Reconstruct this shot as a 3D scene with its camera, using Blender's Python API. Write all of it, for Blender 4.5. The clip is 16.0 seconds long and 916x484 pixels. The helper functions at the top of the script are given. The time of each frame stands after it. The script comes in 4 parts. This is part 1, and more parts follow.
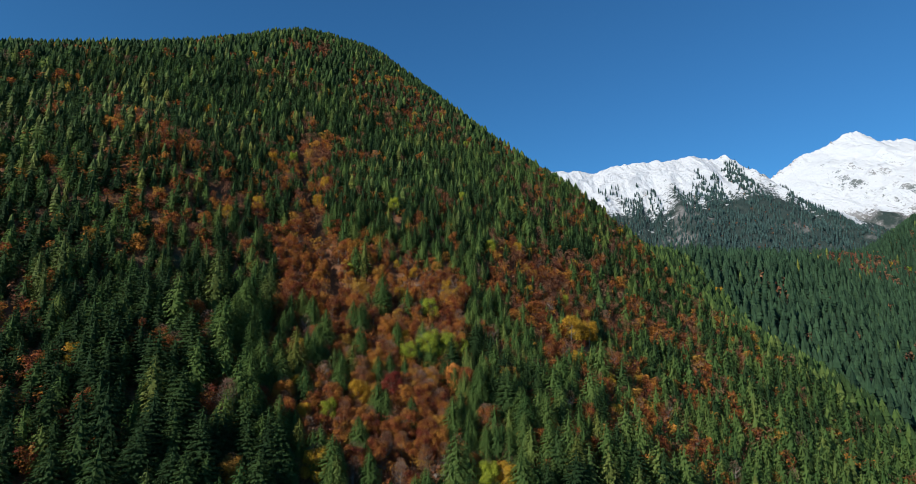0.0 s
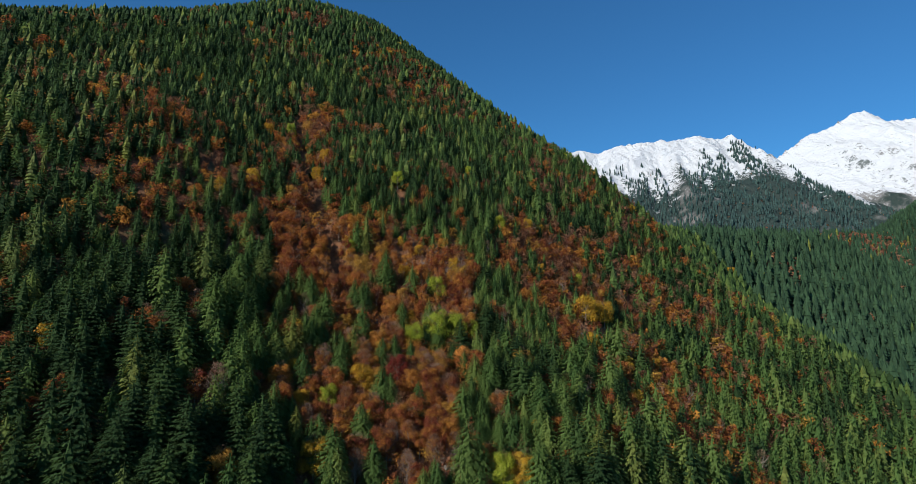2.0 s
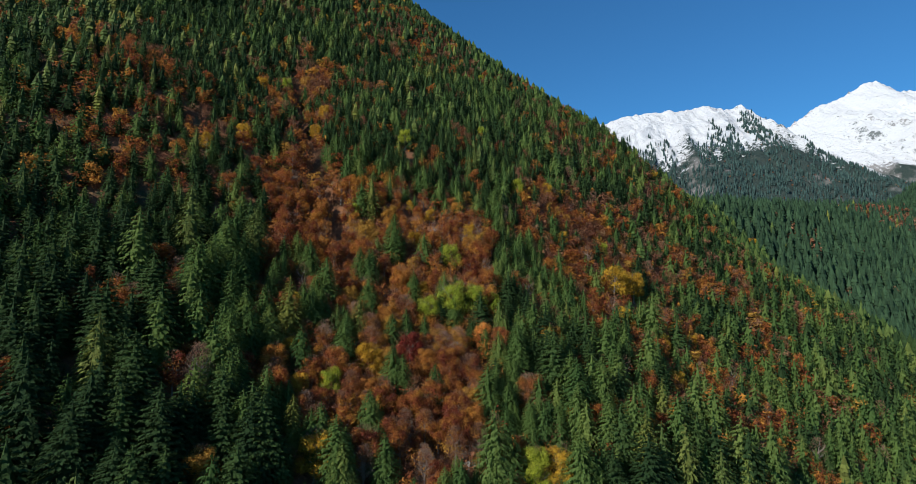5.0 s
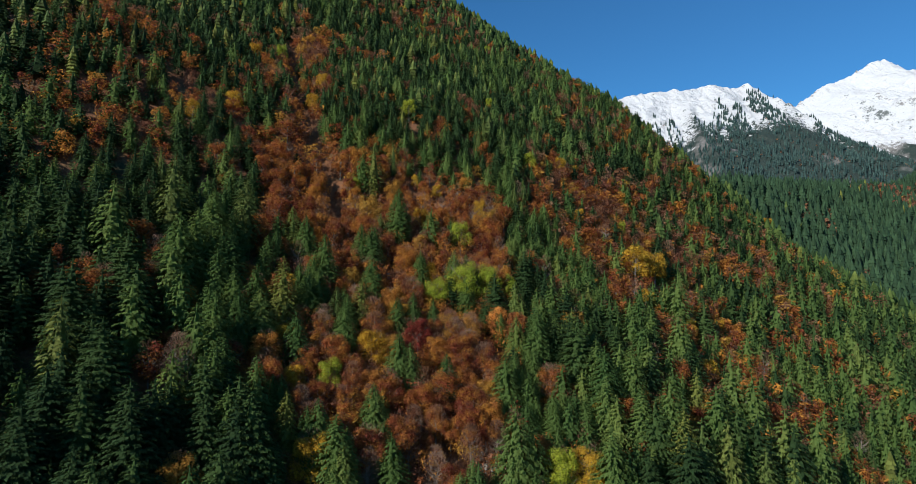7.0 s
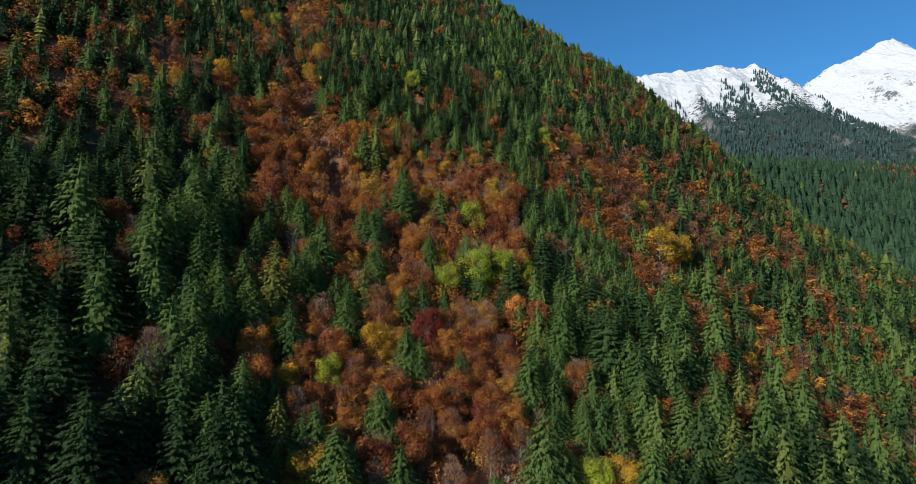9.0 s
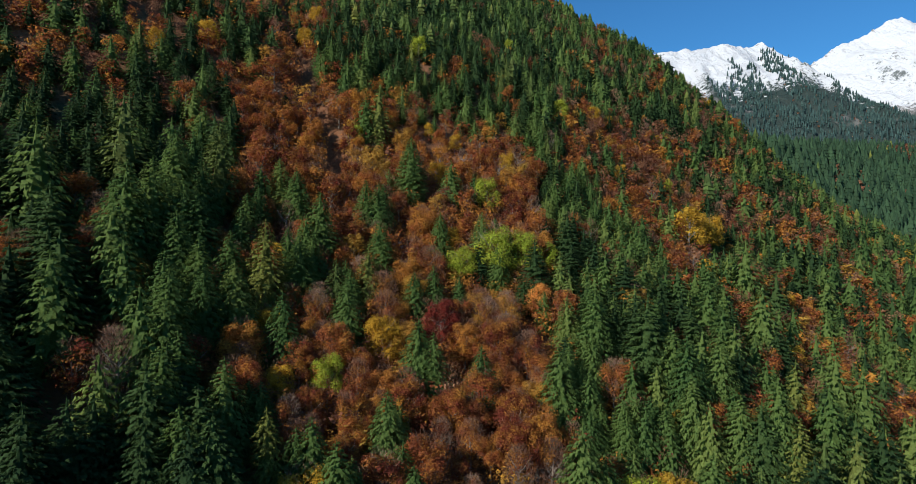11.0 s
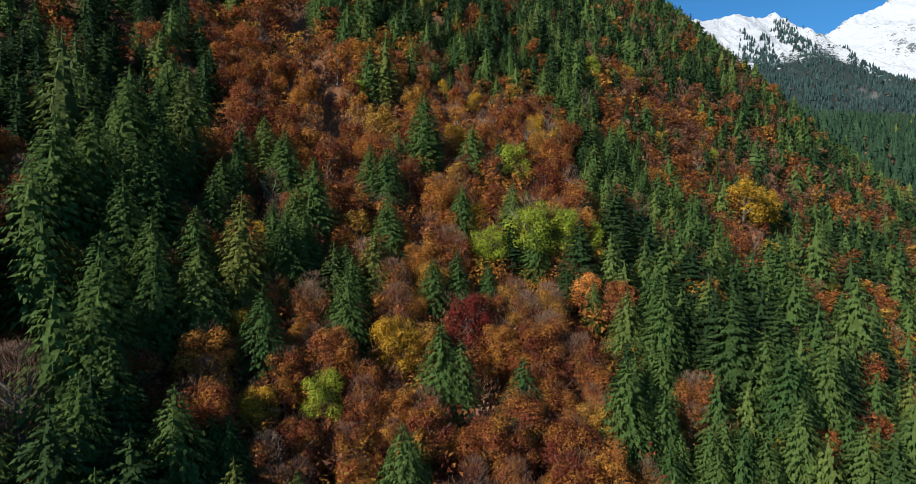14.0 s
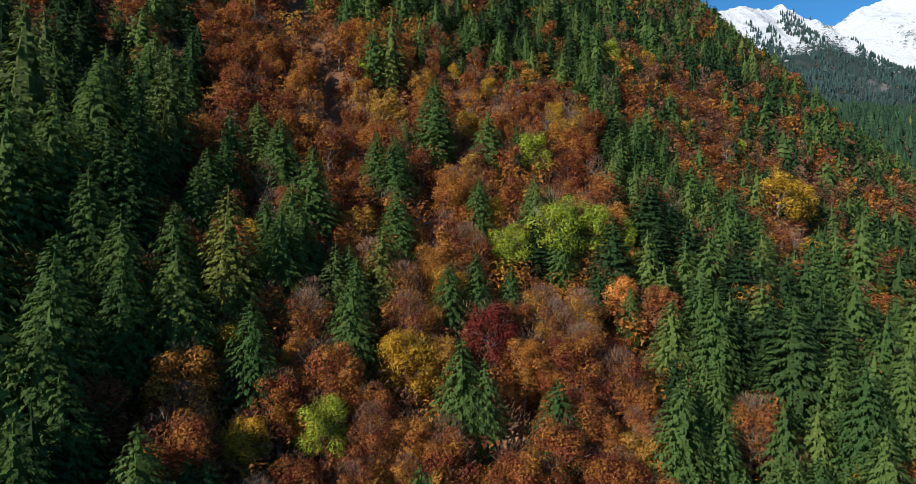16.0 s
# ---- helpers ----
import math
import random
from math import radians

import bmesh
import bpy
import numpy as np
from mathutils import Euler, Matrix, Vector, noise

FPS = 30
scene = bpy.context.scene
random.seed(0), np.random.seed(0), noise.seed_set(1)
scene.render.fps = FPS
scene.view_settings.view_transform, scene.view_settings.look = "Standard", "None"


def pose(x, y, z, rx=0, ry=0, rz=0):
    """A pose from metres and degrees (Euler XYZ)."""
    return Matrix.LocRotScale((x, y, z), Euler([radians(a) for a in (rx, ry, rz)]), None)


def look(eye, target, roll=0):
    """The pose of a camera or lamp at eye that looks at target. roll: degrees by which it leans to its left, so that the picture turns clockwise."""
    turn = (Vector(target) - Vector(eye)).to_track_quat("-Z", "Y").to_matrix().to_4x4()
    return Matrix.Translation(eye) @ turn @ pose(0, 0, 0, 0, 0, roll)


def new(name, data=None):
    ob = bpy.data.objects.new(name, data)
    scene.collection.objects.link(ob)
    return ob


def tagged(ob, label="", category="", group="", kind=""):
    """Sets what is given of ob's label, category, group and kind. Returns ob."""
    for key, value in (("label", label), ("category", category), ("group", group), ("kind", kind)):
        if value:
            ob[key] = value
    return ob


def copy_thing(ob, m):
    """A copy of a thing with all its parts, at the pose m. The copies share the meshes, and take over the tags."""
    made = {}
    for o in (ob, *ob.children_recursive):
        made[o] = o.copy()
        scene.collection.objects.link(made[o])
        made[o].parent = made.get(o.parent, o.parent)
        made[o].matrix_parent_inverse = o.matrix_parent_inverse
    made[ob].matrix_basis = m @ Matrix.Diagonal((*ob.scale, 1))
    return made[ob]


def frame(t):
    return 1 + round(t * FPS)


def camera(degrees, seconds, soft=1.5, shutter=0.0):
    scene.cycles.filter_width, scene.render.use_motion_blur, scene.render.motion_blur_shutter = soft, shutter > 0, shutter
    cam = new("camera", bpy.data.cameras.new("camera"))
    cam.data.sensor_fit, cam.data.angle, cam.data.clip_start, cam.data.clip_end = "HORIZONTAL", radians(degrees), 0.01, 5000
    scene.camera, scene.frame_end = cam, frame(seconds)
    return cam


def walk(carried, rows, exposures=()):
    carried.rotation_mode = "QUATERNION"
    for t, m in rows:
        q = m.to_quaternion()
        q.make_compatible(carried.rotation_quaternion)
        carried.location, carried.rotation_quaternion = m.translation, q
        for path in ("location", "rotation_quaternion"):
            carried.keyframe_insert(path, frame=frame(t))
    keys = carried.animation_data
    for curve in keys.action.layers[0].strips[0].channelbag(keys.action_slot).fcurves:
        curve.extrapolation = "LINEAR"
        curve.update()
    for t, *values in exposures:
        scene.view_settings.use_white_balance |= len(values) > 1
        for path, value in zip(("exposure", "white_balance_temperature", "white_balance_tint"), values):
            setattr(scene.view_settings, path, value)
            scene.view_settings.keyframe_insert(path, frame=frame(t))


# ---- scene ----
cam = camera(77.1, 16.0, soft=0.6)
# seconds, place of the eye, yaw, pitch, lean
PATH = [
    (0, 2.18, -0.65, 68.43, 0.316, 8.882, 0.47),
    (0.5, 1.40, 4.41, 68.32, 0.368, 8.448, 0.49),
    (1, 0.35, 9.84, 68.16, 0.396, 7.998, 0.50),
    (1.5, -0.69, 15.38, 68.08, 0.418, 7.529, 0.52),
    (2, -1.72, 20.83, 68.12, 0.439, 7.043, 0.54),
    (2.5, -2.86, 26.25, 68.14, 0.468, 6.548, 0.56),
    (3, -4.11, 31.71, 68.01, 0.503, 6.066, 0.56),
    (3.5, -5.51, 37.39, 67.73, 0.522, 5.639, 0.56),
    (4, -7.01, 43.36, 67.41, 0.511, 5.276, 0.54),
    (6.5, -12.56, 71.15, 67.23, 0.577, 3.081, 0.57),
    (7, -13.69, 76.87, 67.05, 0.593, 2.652, 0.50),
    (7.5, -14.76, 82.47, 66.90, 0.611, 2.244, 0.44),
    (8, -15.79, 87.92, 66.84, 0.641, 1.863, 0.38),
    (8.5, -16.78, 93.30, 66.79, 0.684, 1.506, 0.32),
    (9, -17.75, 98.69, 66.71, 0.729, 1.132, 0.27),
    (11.5, -23.77, 126.22, 66.93, 0.744, -1.047, 0.31),
    (12, -24.88, 131.65, 66.96, 0.753, -1.421, 0.36),
    (12.5, -25.93, 136.98, 67.07, 0.775, -1.836, 0.41),
    (13, -26.94, 142.27, 67.15, 0.803, -2.266, 0.43),
    (13.5, -27.96, 147.63, 67.14, 0.835, -2.685, 0.43),
    (14, -29.00, 152.95, 67.11, 0.871, -3.046, 0.43),
    (14.5, -30.02, 158.26, 67.12, 0.914, -3.382, 0.44),
    (15, -31.02, 163.16, 67.23, 0.931, -3.638, 0.40),
    (15.5, -31.88, 166.52, 67.33, 0.989, -3.635, 0.40),
    (16, -32.45, 168.03, 67.40, 1.069, -3.576, 0.34),
]
rows = []
for t, x, y, z, yaw, pitch, lean in PATH:
    a, b = radians(yaw), radians(pitch)
    eye = Vector((x, y, z))
    rows.append((t, look(eye, eye + Vector((-math.sin(a) * math.cos(b), math.cos(a) * math.cos(b), math.sin(b))), lean)))
walk(cam, rows, [(0.0, 0.60), (9.0, 0.66), (16.0, 0.70)])

# ---- light: low autumn sun behind and to the left of the walk, clear sky ----
SUN_AZ, SUN_EL = radians(227.0), radians(28.0)
world = bpy.data.worlds.new("sky")
scene.world = world
world.use_nodes = True
wn = world.node_tree.nodes
sky = wn.new("ShaderNodeTexSky")
sky.sky_type, sky.sun_disc = "NISHITA", False
sky.sun_elevation, sky.sun_rotation = SUN_EL, SUN_AZ
sky.altitude, sky.air_density, sky.dust_density, sky.ozone_density = 900, 1.0, 1.6, 1.2
wn["Background"].inputs["Strength"].default_value = 0.057
clear = wn.new("ShaderNodeMix")
clear.data_type, clear.blend_type = "RGBA", "MULTIPLY"
clear.inputs[0].default_value, clear.inputs[7].default_value = 1.0, (0.35, 0.95, 1.42, 1)
world.node_tree.links.new(sky.outputs["Color"], clear.inputs[6])
world.node_tree.links.new(clear.outputs[2], wn["Background"].inputs["Color"])
sun = new("sun", bpy.data.lights.new("sun", "SUN"))
sun.data.energy, sun.data.angle, sun.data.color = 4.35, radians(0.55), (1.0, 0.93, 0.82)
to_sun = Vector((math.sin(SUN_AZ) * math.cos(SUN_EL), math.cos(SUN_AZ) * math.cos(SUN_EL), math.sin(SUN_EL)))
sun.matrix_world = look((0, 0, 900), Vector((0, 0, 900)) - to_sun)


# ---- materials ----
def material(name):
    m = bpy.data.materials.new(name)
    m.use_nodes = True
    nt = m.node_tree
    return m, nt, nt.nodes, nt.links, nt.nodes["Principled BSDF"]


def ramp(nt, stops, source):
    r = nt.nodes.new("ShaderNodeValToRGB")
    el = r.color_ramp.elements
    while len(el) < len(stops):
        el.new(0.5)
    for e, (p, c) in zip(el, stops):
        e.position, e.color = p, (*c, 1)
    nt.links.new(source, r.inputs["Fac"])
    return r.outputs["Color"]


def noise_tex(nt, scale, detail=3, rough=0.6, coords="Object"):
    if coords == "World":
        co = nt.nodes.new("ShaderNodeNewGeometry").outputs["Position"]
    else:
        co = nt.nodes.new("ShaderNodeTexCoord").outputs["Object"]
    n = nt.nodes.new("ShaderNodeTexNoise")
    n.inputs["Scale"].default_value, n.inputs["Detail"].default_value, n.inputs["Roughness"].default_value = scale, detail, rough
    nt.links.new(co, n.inputs["Vector"])
    return n.outputs["Fac"]


def maths(nt, op, a, b=None, c=None):
    n = nt.nodes.new("ShaderNodeMath")
    n.operation = op
    for i, v in enumerate((a, b, c)):
        if v is None:
            continue
        if isinstance(v, (int, float)):
            n.inputs[i].default_value = v
        else:
            nt.links.new(v, n.inputs[i])
    return n.outputs[0]


def mix(nt, fac, a, b, blend="MIX"):
    n = nt.nodes.new("ShaderNodeMix")
    n.data_type, n.blend_type = "RGBA", blend
    for i, v in ((0, fac), (6, a), (7, b)):
        if isinstance(v, (int, float)):
            n.inputs[i].default_value = v
        elif isinstance(v, tuple):
            n.inputs[i].default_value = (*v, 1)
        else:
            nt.links.new(v, n.inputs[i])
    return n.outputs[2]


def foliage(name, stops, joined, spread=0.35, through_light=0.3, patch=None, gloss=0.25):
    """Leaves or needles: a tone for each tree, finer tones within it, some light passing through."""
    m, nt, n, l, bsdf = material(name)
    if joined:
        src = n.new("ShaderNodeAttribute")
        src.attribute_name = "tint"
        tone = src.outputs["Fac"]
    else:
        tone = n.new("ShaderNodeObjectInfo").outputs["Random"]
    base = ramp(nt, stops, tone)
    isl = n.new("ShaderNodeNewGeometry").outputs["Random Per Island"]
    if patch:
        blotch = noise_tex(nt, 0.35, 2, 0.5, "World")
        k = maths(nt, "ADD", maths(nt, "MULTIPLY", maths(nt, "SUBTRACT", blotch, 0.51), 3.2), maths(nt, "MULTIPLY", isl, 0.55))
        k = maths(nt, "MINIMUM", maths(nt, "MAXIMUM", k, 0.0), 1.0)
        base = mix(nt, maths(nt, "MULTIPLY", k, 0.65), base, patch)
    vary = maths(nt, "ADD", maths(nt, "MULTIPLY", isl, spread * 2), 1.0 - spread)
    fine = maths(nt, "ADD", maths(nt, "MULTIPLY", noise_tex(nt, 1.3, 2, 0.6, "World"), 0.7), maths(nt, "MULTIPLY", noise_tex(nt, 6.5, 3, 0.8, "World"), 1.6))
    fine = maths(nt, "MAXIMUM", maths(nt, "SUBTRACT", fine, 0.15), 0.15)
    col = mix(nt, 1.0, base, maths(nt, "MULTIPLY", vary, fine), "MULTIPLY")
    l.new(col, bsdf.inputs["Base Color"])
    bsdf.inputs["Roughness"].default_value = 0.75
    bsdf.inputs["Specular IOR Level"].default_value = gloss
    bump = n.new("ShaderNodeBump")
    bump.inputs["Strength"].default_value, bump.inputs["Distance"].default_value = 0.6, 0.2
    l.new(noise_tex(nt, 3.6, 3, 0.75, "World"), bump.inputs["Height"])
    l.new(bump.outputs[0], bsdf.inputs["Normal"])
    tr = n.new("ShaderNodeBsdfTranslucent")
    l.new(col, tr.inputs["Color"])
    mx = n.new("ShaderNodeMixShader")
    mx.inputs[0].default_value = through_light
    l.new(bsdf.outputs[0], mx.inputs[1])
    l.new(tr.outputs[0], mx.inputs[2])
    l.new(mx.outputs[0], n["Material Output"].inputs["Surface"])
    return m


SPRUCE_TONES = [(0.0, (0.056, 0.109, 0.032)), (0.5, (0.091, 0.149, 0.040)), (0.82, (0.114, 0.171, 0.047)), (1.0, (0.153, 0.200, 0.052))]
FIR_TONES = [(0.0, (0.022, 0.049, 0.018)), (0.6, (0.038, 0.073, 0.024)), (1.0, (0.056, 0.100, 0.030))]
# valley needles bluer than the slope's firs, with air haze painted into the green
VALLEY_HAZE_TONES = [(0.0, (0.021, 0.047, 0.027)), (1.0, (0.041, 0.084, 0.042))]
# mountain conifers tinted blue: the haze of distance is put into their colour
ALPINE_HAZE_TONES = [(0.0, (0.023, 0.046, 0.046)), (1.0, (0.039, 0.071, 0.066))]
LARCH_TONES = [(0.0, (0.057, 0.097, 0.025)), (0.5, (0.082, 0.114, 0.028)), (1.0, (0.127, 0.141, 0.028))]
BEECH_TONES = [(0.0, (0.162, 0.034, 0.023)), (0.25, (0.227, 0.058, 0.030)), (0.5, (0.292, 0.088, 0.035)), (0.72, (0.346, 0.125, 0.039)), (0.88, (0.454, 0.205, 0.044)), (1.0, (0.367, 0.235, 0.049))]
GOLD_TONES = [(0.0, (0.424, 0.236, 0.021)), (1.0, (0.542, 0.329, 0.035))]
LIME_TONES = [(0.0, (0.244, 0.329, 0.034)), (1.0, (0.340, 0.388, 0.040))]
ORANGE_TONES = [(0.0, (0.794, 0.320, 0.077)), (1.0, (0.800, 0.358, 0.090))]
CRIMSON_TONES = [(0.0, (0.141, 0.020, 0.013)), (1.0, (0.179, 0.028, 0.015))]
TWIG_TONES = [(0.0, (0.12, 0.062, 0.042)), (0.5, (0.16, 0.088, 0.058)), (1.0, (0.21, 0.135, 0.095))]
RUSSET_TONES = [(0.0, (0.163, 0.065, 0.042)), (0.5, (0.218, 0.098, 0.055)), (1.0, (0.272, 0.152, 0.085))]

MAT = {}
for kind, tones, spread, thru, patch, gloss in (
    ("spruce", SPRUCE_TONES, 0.16, 0.48, None, 0.1),
    ("fir", FIR_TONES, 0.16, 0.44, None, 0.12),
    ("valley", VALLEY_HAZE_TONES, 0.2, 0.35, None, 0.1),
    ("alpine", ALPINE_HAZE_TONES, 0.3, 0.1, None, 0.08),
    ("larch", LARCH_TONES, 0.4, 0.3, None, 0.2),
    ("beech", BEECH_TONES, 0.35, 0.5, (0.50, 0.26, 0.035), 0.2),
    ("gold", GOLD_TONES, 0.4, 0.4, (0.30, 0.22, 0.03), 0.2),
    ("lime", LIME_TONES, 0.35, 0.4, (0.26, 0.26, 0.03), 0.2),
    ("orange", ORANGE_TONES, 0.3, 0.4, None, 0.2),
    ("crimson", CRIMSON_TONES, 0.4, 0.3, None, 0.2),
    ("russet", RUSSET_TONES, 0.4, 0.35, None, 0.15),
    ("twig", TWIG_TONES, 0.4, 0.05, None, 0.2),
):
    MAT[kind, False] = foliage(kind + " foliage", tones, False, spread, thru, patch, gloss)
    MAT[kind, True] = foliage(kind + " woods", tones, True, spread, thru, patch, gloss)


def bark(name, a, b):
    m, nt, n, l, bsdf = material(name)
    c = ramp(nt, [(0.35, a), (0.65, b)], noise_tex(nt, 3.0, 4, 0.7))
    l.new(c, bsdf.inputs["Base Color"])
    bsdf.inputs["Roughness"].default_value = 0.9
    bump = n.new("ShaderNodeBump")
    bump.inputs["Strength"].default_value, bump.inputs["Distance"].default_value = 0.6, 0.04
    l.new(noise_tex(nt, 14.0, 3), bump.inputs["Height"])
    l.new(bump.outputs[0], bsdf.inputs["Normal"])
    return m


MAT["dark_bark"] = bark("conifer bark", (0.05, 0.036, 0.028), (0.11, 0.085, 0.065))
MAT["pale_bark"] = bark("beech bark", (0.12, 0.10, 0.085), (0.26, 0.235, 0.20))


def ground_material():
    m, nt, n, l, bsdf = material("forest floor")
    fine = noise_tex(nt, 0.9, 5, 0.75, "World")
    broad = noise_tex(nt, 0.045, 3, 0.6, "World")
    place = n.new("ShaderNodeSeparateXYZ")
    l.new(n.new("ShaderNodeNewGeometry").outputs["Position"], place.inputs[0])
    # the floor of the spruce woods beyond the shoulder is mossy
    beyond = maths(nt, "MINIMUM", maths(nt, "MAXIMUM", maths(nt, "DIVIDE", maths(nt, "SUBTRACT", place.outputs["X"], 240.0), 160.0), 0.0), 1.0)
    broad = maths(nt, "ADD", broad, maths(nt, "MULTIPLY", beyond, 0.22))
    litter = ramp(nt, [(0.3, (0.08, 0.036, 0.018)), (0.52, (0.16, 0.066, 0.028)), (0.72, (0.24, 0.115, 0.045))], fine)
    moss = ramp(nt, [(0.35, (0.018, 0.028, 0.010)), (0.7, (0.05, 0.06, 0.02))], fine)
    col = mix(nt, ramp(nt, [(0.56, (0, 0, 0)), (0.70, (1, 1, 1))], broad), litter, moss)
    l.new(col, bsdf.inputs["Base Color"])
    bsdf.inputs["Roughness"].default_value = 0.95
    bump = n.new("ShaderNodeBump")
    bump.inputs["Strength"].default_value, bump.inputs["Distance"].default_value = 0.8, 0.5
    l.new(fine, bump.inputs["Height"])
    l.new(bump.outputs[0], bsdf.inputs["Normal"])
    return m


def mountain_material(name, low, high, ragged, wooded, grip):
    """Snow lying above a ragged line, lower in the gullies than on the ribs, over grey rock and dark scrub tinted blue
    for haze.
    """
    m, nt, n, l, bsdf = material(name)
    geo, rib = n.new("ShaderNodeNewGeometry"), n.new("ShaderNodeAttribute")
    rib.attribute_name = "tint"
    sep, nor = n.new("ShaderNodeSeparateXYZ"), n.new("ShaderNodeSeparateXYZ")
    l.new(geo.outputs["Position"], sep.inputs[0])
    l.new(geo.outputs["Normal"], nor.inputs[0])
    big = noise_tex(nt, 0.006, 4, 0.6, "World")
    mid = noise_tex(nt, 0.03, 5, 0.7, "World")
    fine = noise_tex(nt, 0.10, 5, 0.8, "World")
    lift = maths(nt, "ADD", maths(nt, "MULTIPLY", maths(nt, "SUBTRACT", mid, 0.5), ragged), maths(nt, "MULTIPLY", maths(nt, "SUBTRACT", big, 0.5), ragged))
    lift = maths(nt, "ADD", lift, maths(nt, "MULTIPLY", maths(nt, "SUBTRACT", fine, 0.5), ragged * 1.6))
    hgt = maths(nt, "SUBTRACT", maths(nt, "ADD", sep.outputs["Z"], lift), maths(nt, "MULTIPLY", rib.outputs["Fac"], 260.0))
    k = maths(nt, "DIVIDE", maths(nt, "SUBTRACT", hgt, low), high - low)
    lying = ramp(nt, [(0.35, (0, 0, 0)), (0.65, (1, 1, 1))], k)
    steep = maths(nt, "ADD", nor.outputs["Z"], maths(nt, "MULTIPLY", maths(nt, "SUBTRACT", fine, 0.5), 0.85))
    steep = maths(nt, "SUBTRACT", steep, maths(nt, "MULTIPLY", rib.outputs["Fac"], 0.2))
    held = ramp(nt, [(grip, (0.15, 0.15, 0.15)), (grip + 0.12, (1, 1, 1))], steep)
    snow = mix(nt, 1.0, lying, held, "MULTIPLY")
    rock = ramp(nt, [(0.3, (0.075, 0.074, 0.076)), (0.5, (0.15, 0.146, 0.146)), (0.7, (0.25, 0.243, 0.24))], fine)
    # the scrub's two darker tones carry painted blue haze
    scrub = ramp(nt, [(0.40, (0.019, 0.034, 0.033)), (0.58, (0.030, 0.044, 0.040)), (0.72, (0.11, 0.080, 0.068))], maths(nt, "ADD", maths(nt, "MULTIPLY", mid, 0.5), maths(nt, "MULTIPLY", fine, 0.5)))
    bare = mix(nt, ramp(nt, [(wooded, (0, 0, 0)), (wooded + 0.12, (1, 1, 1))], big), scrub, rock)
    l.new(mix(nt, snow, bare, (0.49, 0.508, 0.545)), bsdf.inputs["Base Color"])
    bsdf.inputs["Roughness"].default_value = 0.85
    bsdf.inputs["Specular IOR Level"].default_value = 0.15
    bump = n.new("ShaderNodeBump")
    bump.inputs["Strength"].default_value, bump.inputs["Distance"].default_value = 0.8, 8.0
    l.new(fine, bump.inputs["Height"])
    l.new(bump.outputs[0], bsdf.inputs["Normal"])
    return m


# ---- mesh helpers ----
def mesh_from(name, v, f, mats, slots=None, tint=None, smooth=False):
    """A mesh out of arrays: corners, triangles or quads, and a tone for each corner."""
    v, f = np.asarray(v, np.float32), np.asarray(f, np.int32)
    me = bpy.data.meshes.new(name)
    k = f.shape[1]
    me.vertices.add(len(v))
    me.vertices.foreach_set("co", v.ravel())
    me.loops.add(f.size)
    me.loops.foreach_set("vertex_index", f.ravel())
    me.polygons.add(len(f))
    me.polygons.foreach_set("loop_start", np.arange(0, f.size, k, dtype=np.int32))
    for m in mats:
        me.materials.append(m)
    if slots is not None:
        me.polygons.foreach_set("material_index", np.asarray(slots, np.int32))
    me.polygons.foreach_set("use_smooth", np.full(len(f), smooth))
    if tint is not None:
        me.attributes.new("tint", "FLOAT", "POINT").data.foreach_set("value", np.asarray(tint, np.float32))
    me.update(calc_edges=True)
    me.validate()
    return me


def join(pieces):
    """Several (corners, triangles) as one."""
    vs, fs, n = [], [], 0
    for v, f in pieces:
        vs.append(v)
        fs.append(f + n)
        n += len(v)
    return np.concatenate(vs), np.concatenate(fs)


def loose(tri):
    """Loose triangles (n, 3, 3) as corners and faces."""
    tri = np.asarray(tri)
    return tri.reshape(-1, 3), np.arange(len(tri) * 3).reshape(-1, 3)


def tube(points, radii, sides=6):
    """A tapered limb along a line of points."""
    p = np.asarray(points, float)
    d = np.gradient(p, axis=0)
    d /= np.linalg.norm(d, axis=1)[:, None] + 1e-9
    up = np.where(np.abs(d[:, 2:3]) > 0.9, np.array([[1.0, 0, 0]]), np.array([[0, 0, 1.0]]))
    u = np.cross(d, up)
    u /= np.linalg.norm(u, axis=1)[:, None] + 1e-9
    w = np.cross(d, u)
    a = np.arange(sides) * 2 * np.pi / sides
    v = p[:, None] + np.asarray(radii)[:, None, None] * (np.cos(a)[None, :, None] * u[:, None] + np.sin(a)[None, :, None] * w[:, None])
    f = []
    for i in range(len(p) - 1):
        for j in range(sides):
            q, r, s, t = i * sides + j, i * sides + (j + 1) % sides, (i + 1) * sides + j, (i + 1) * sides + (j + 1) % sides
            f += [(q, r, t), (q, t, s)]
    return v.reshape(-1, 3), np.array(f)


# ---- the lie of the land ----
def soft(d, w):
    return w * np.logaddexp(0, d / w)


def step(a, b, v):
    u = np.clip((v - a) / (b - a), 0, 1)
    return u * u * (3 - 2 * u)


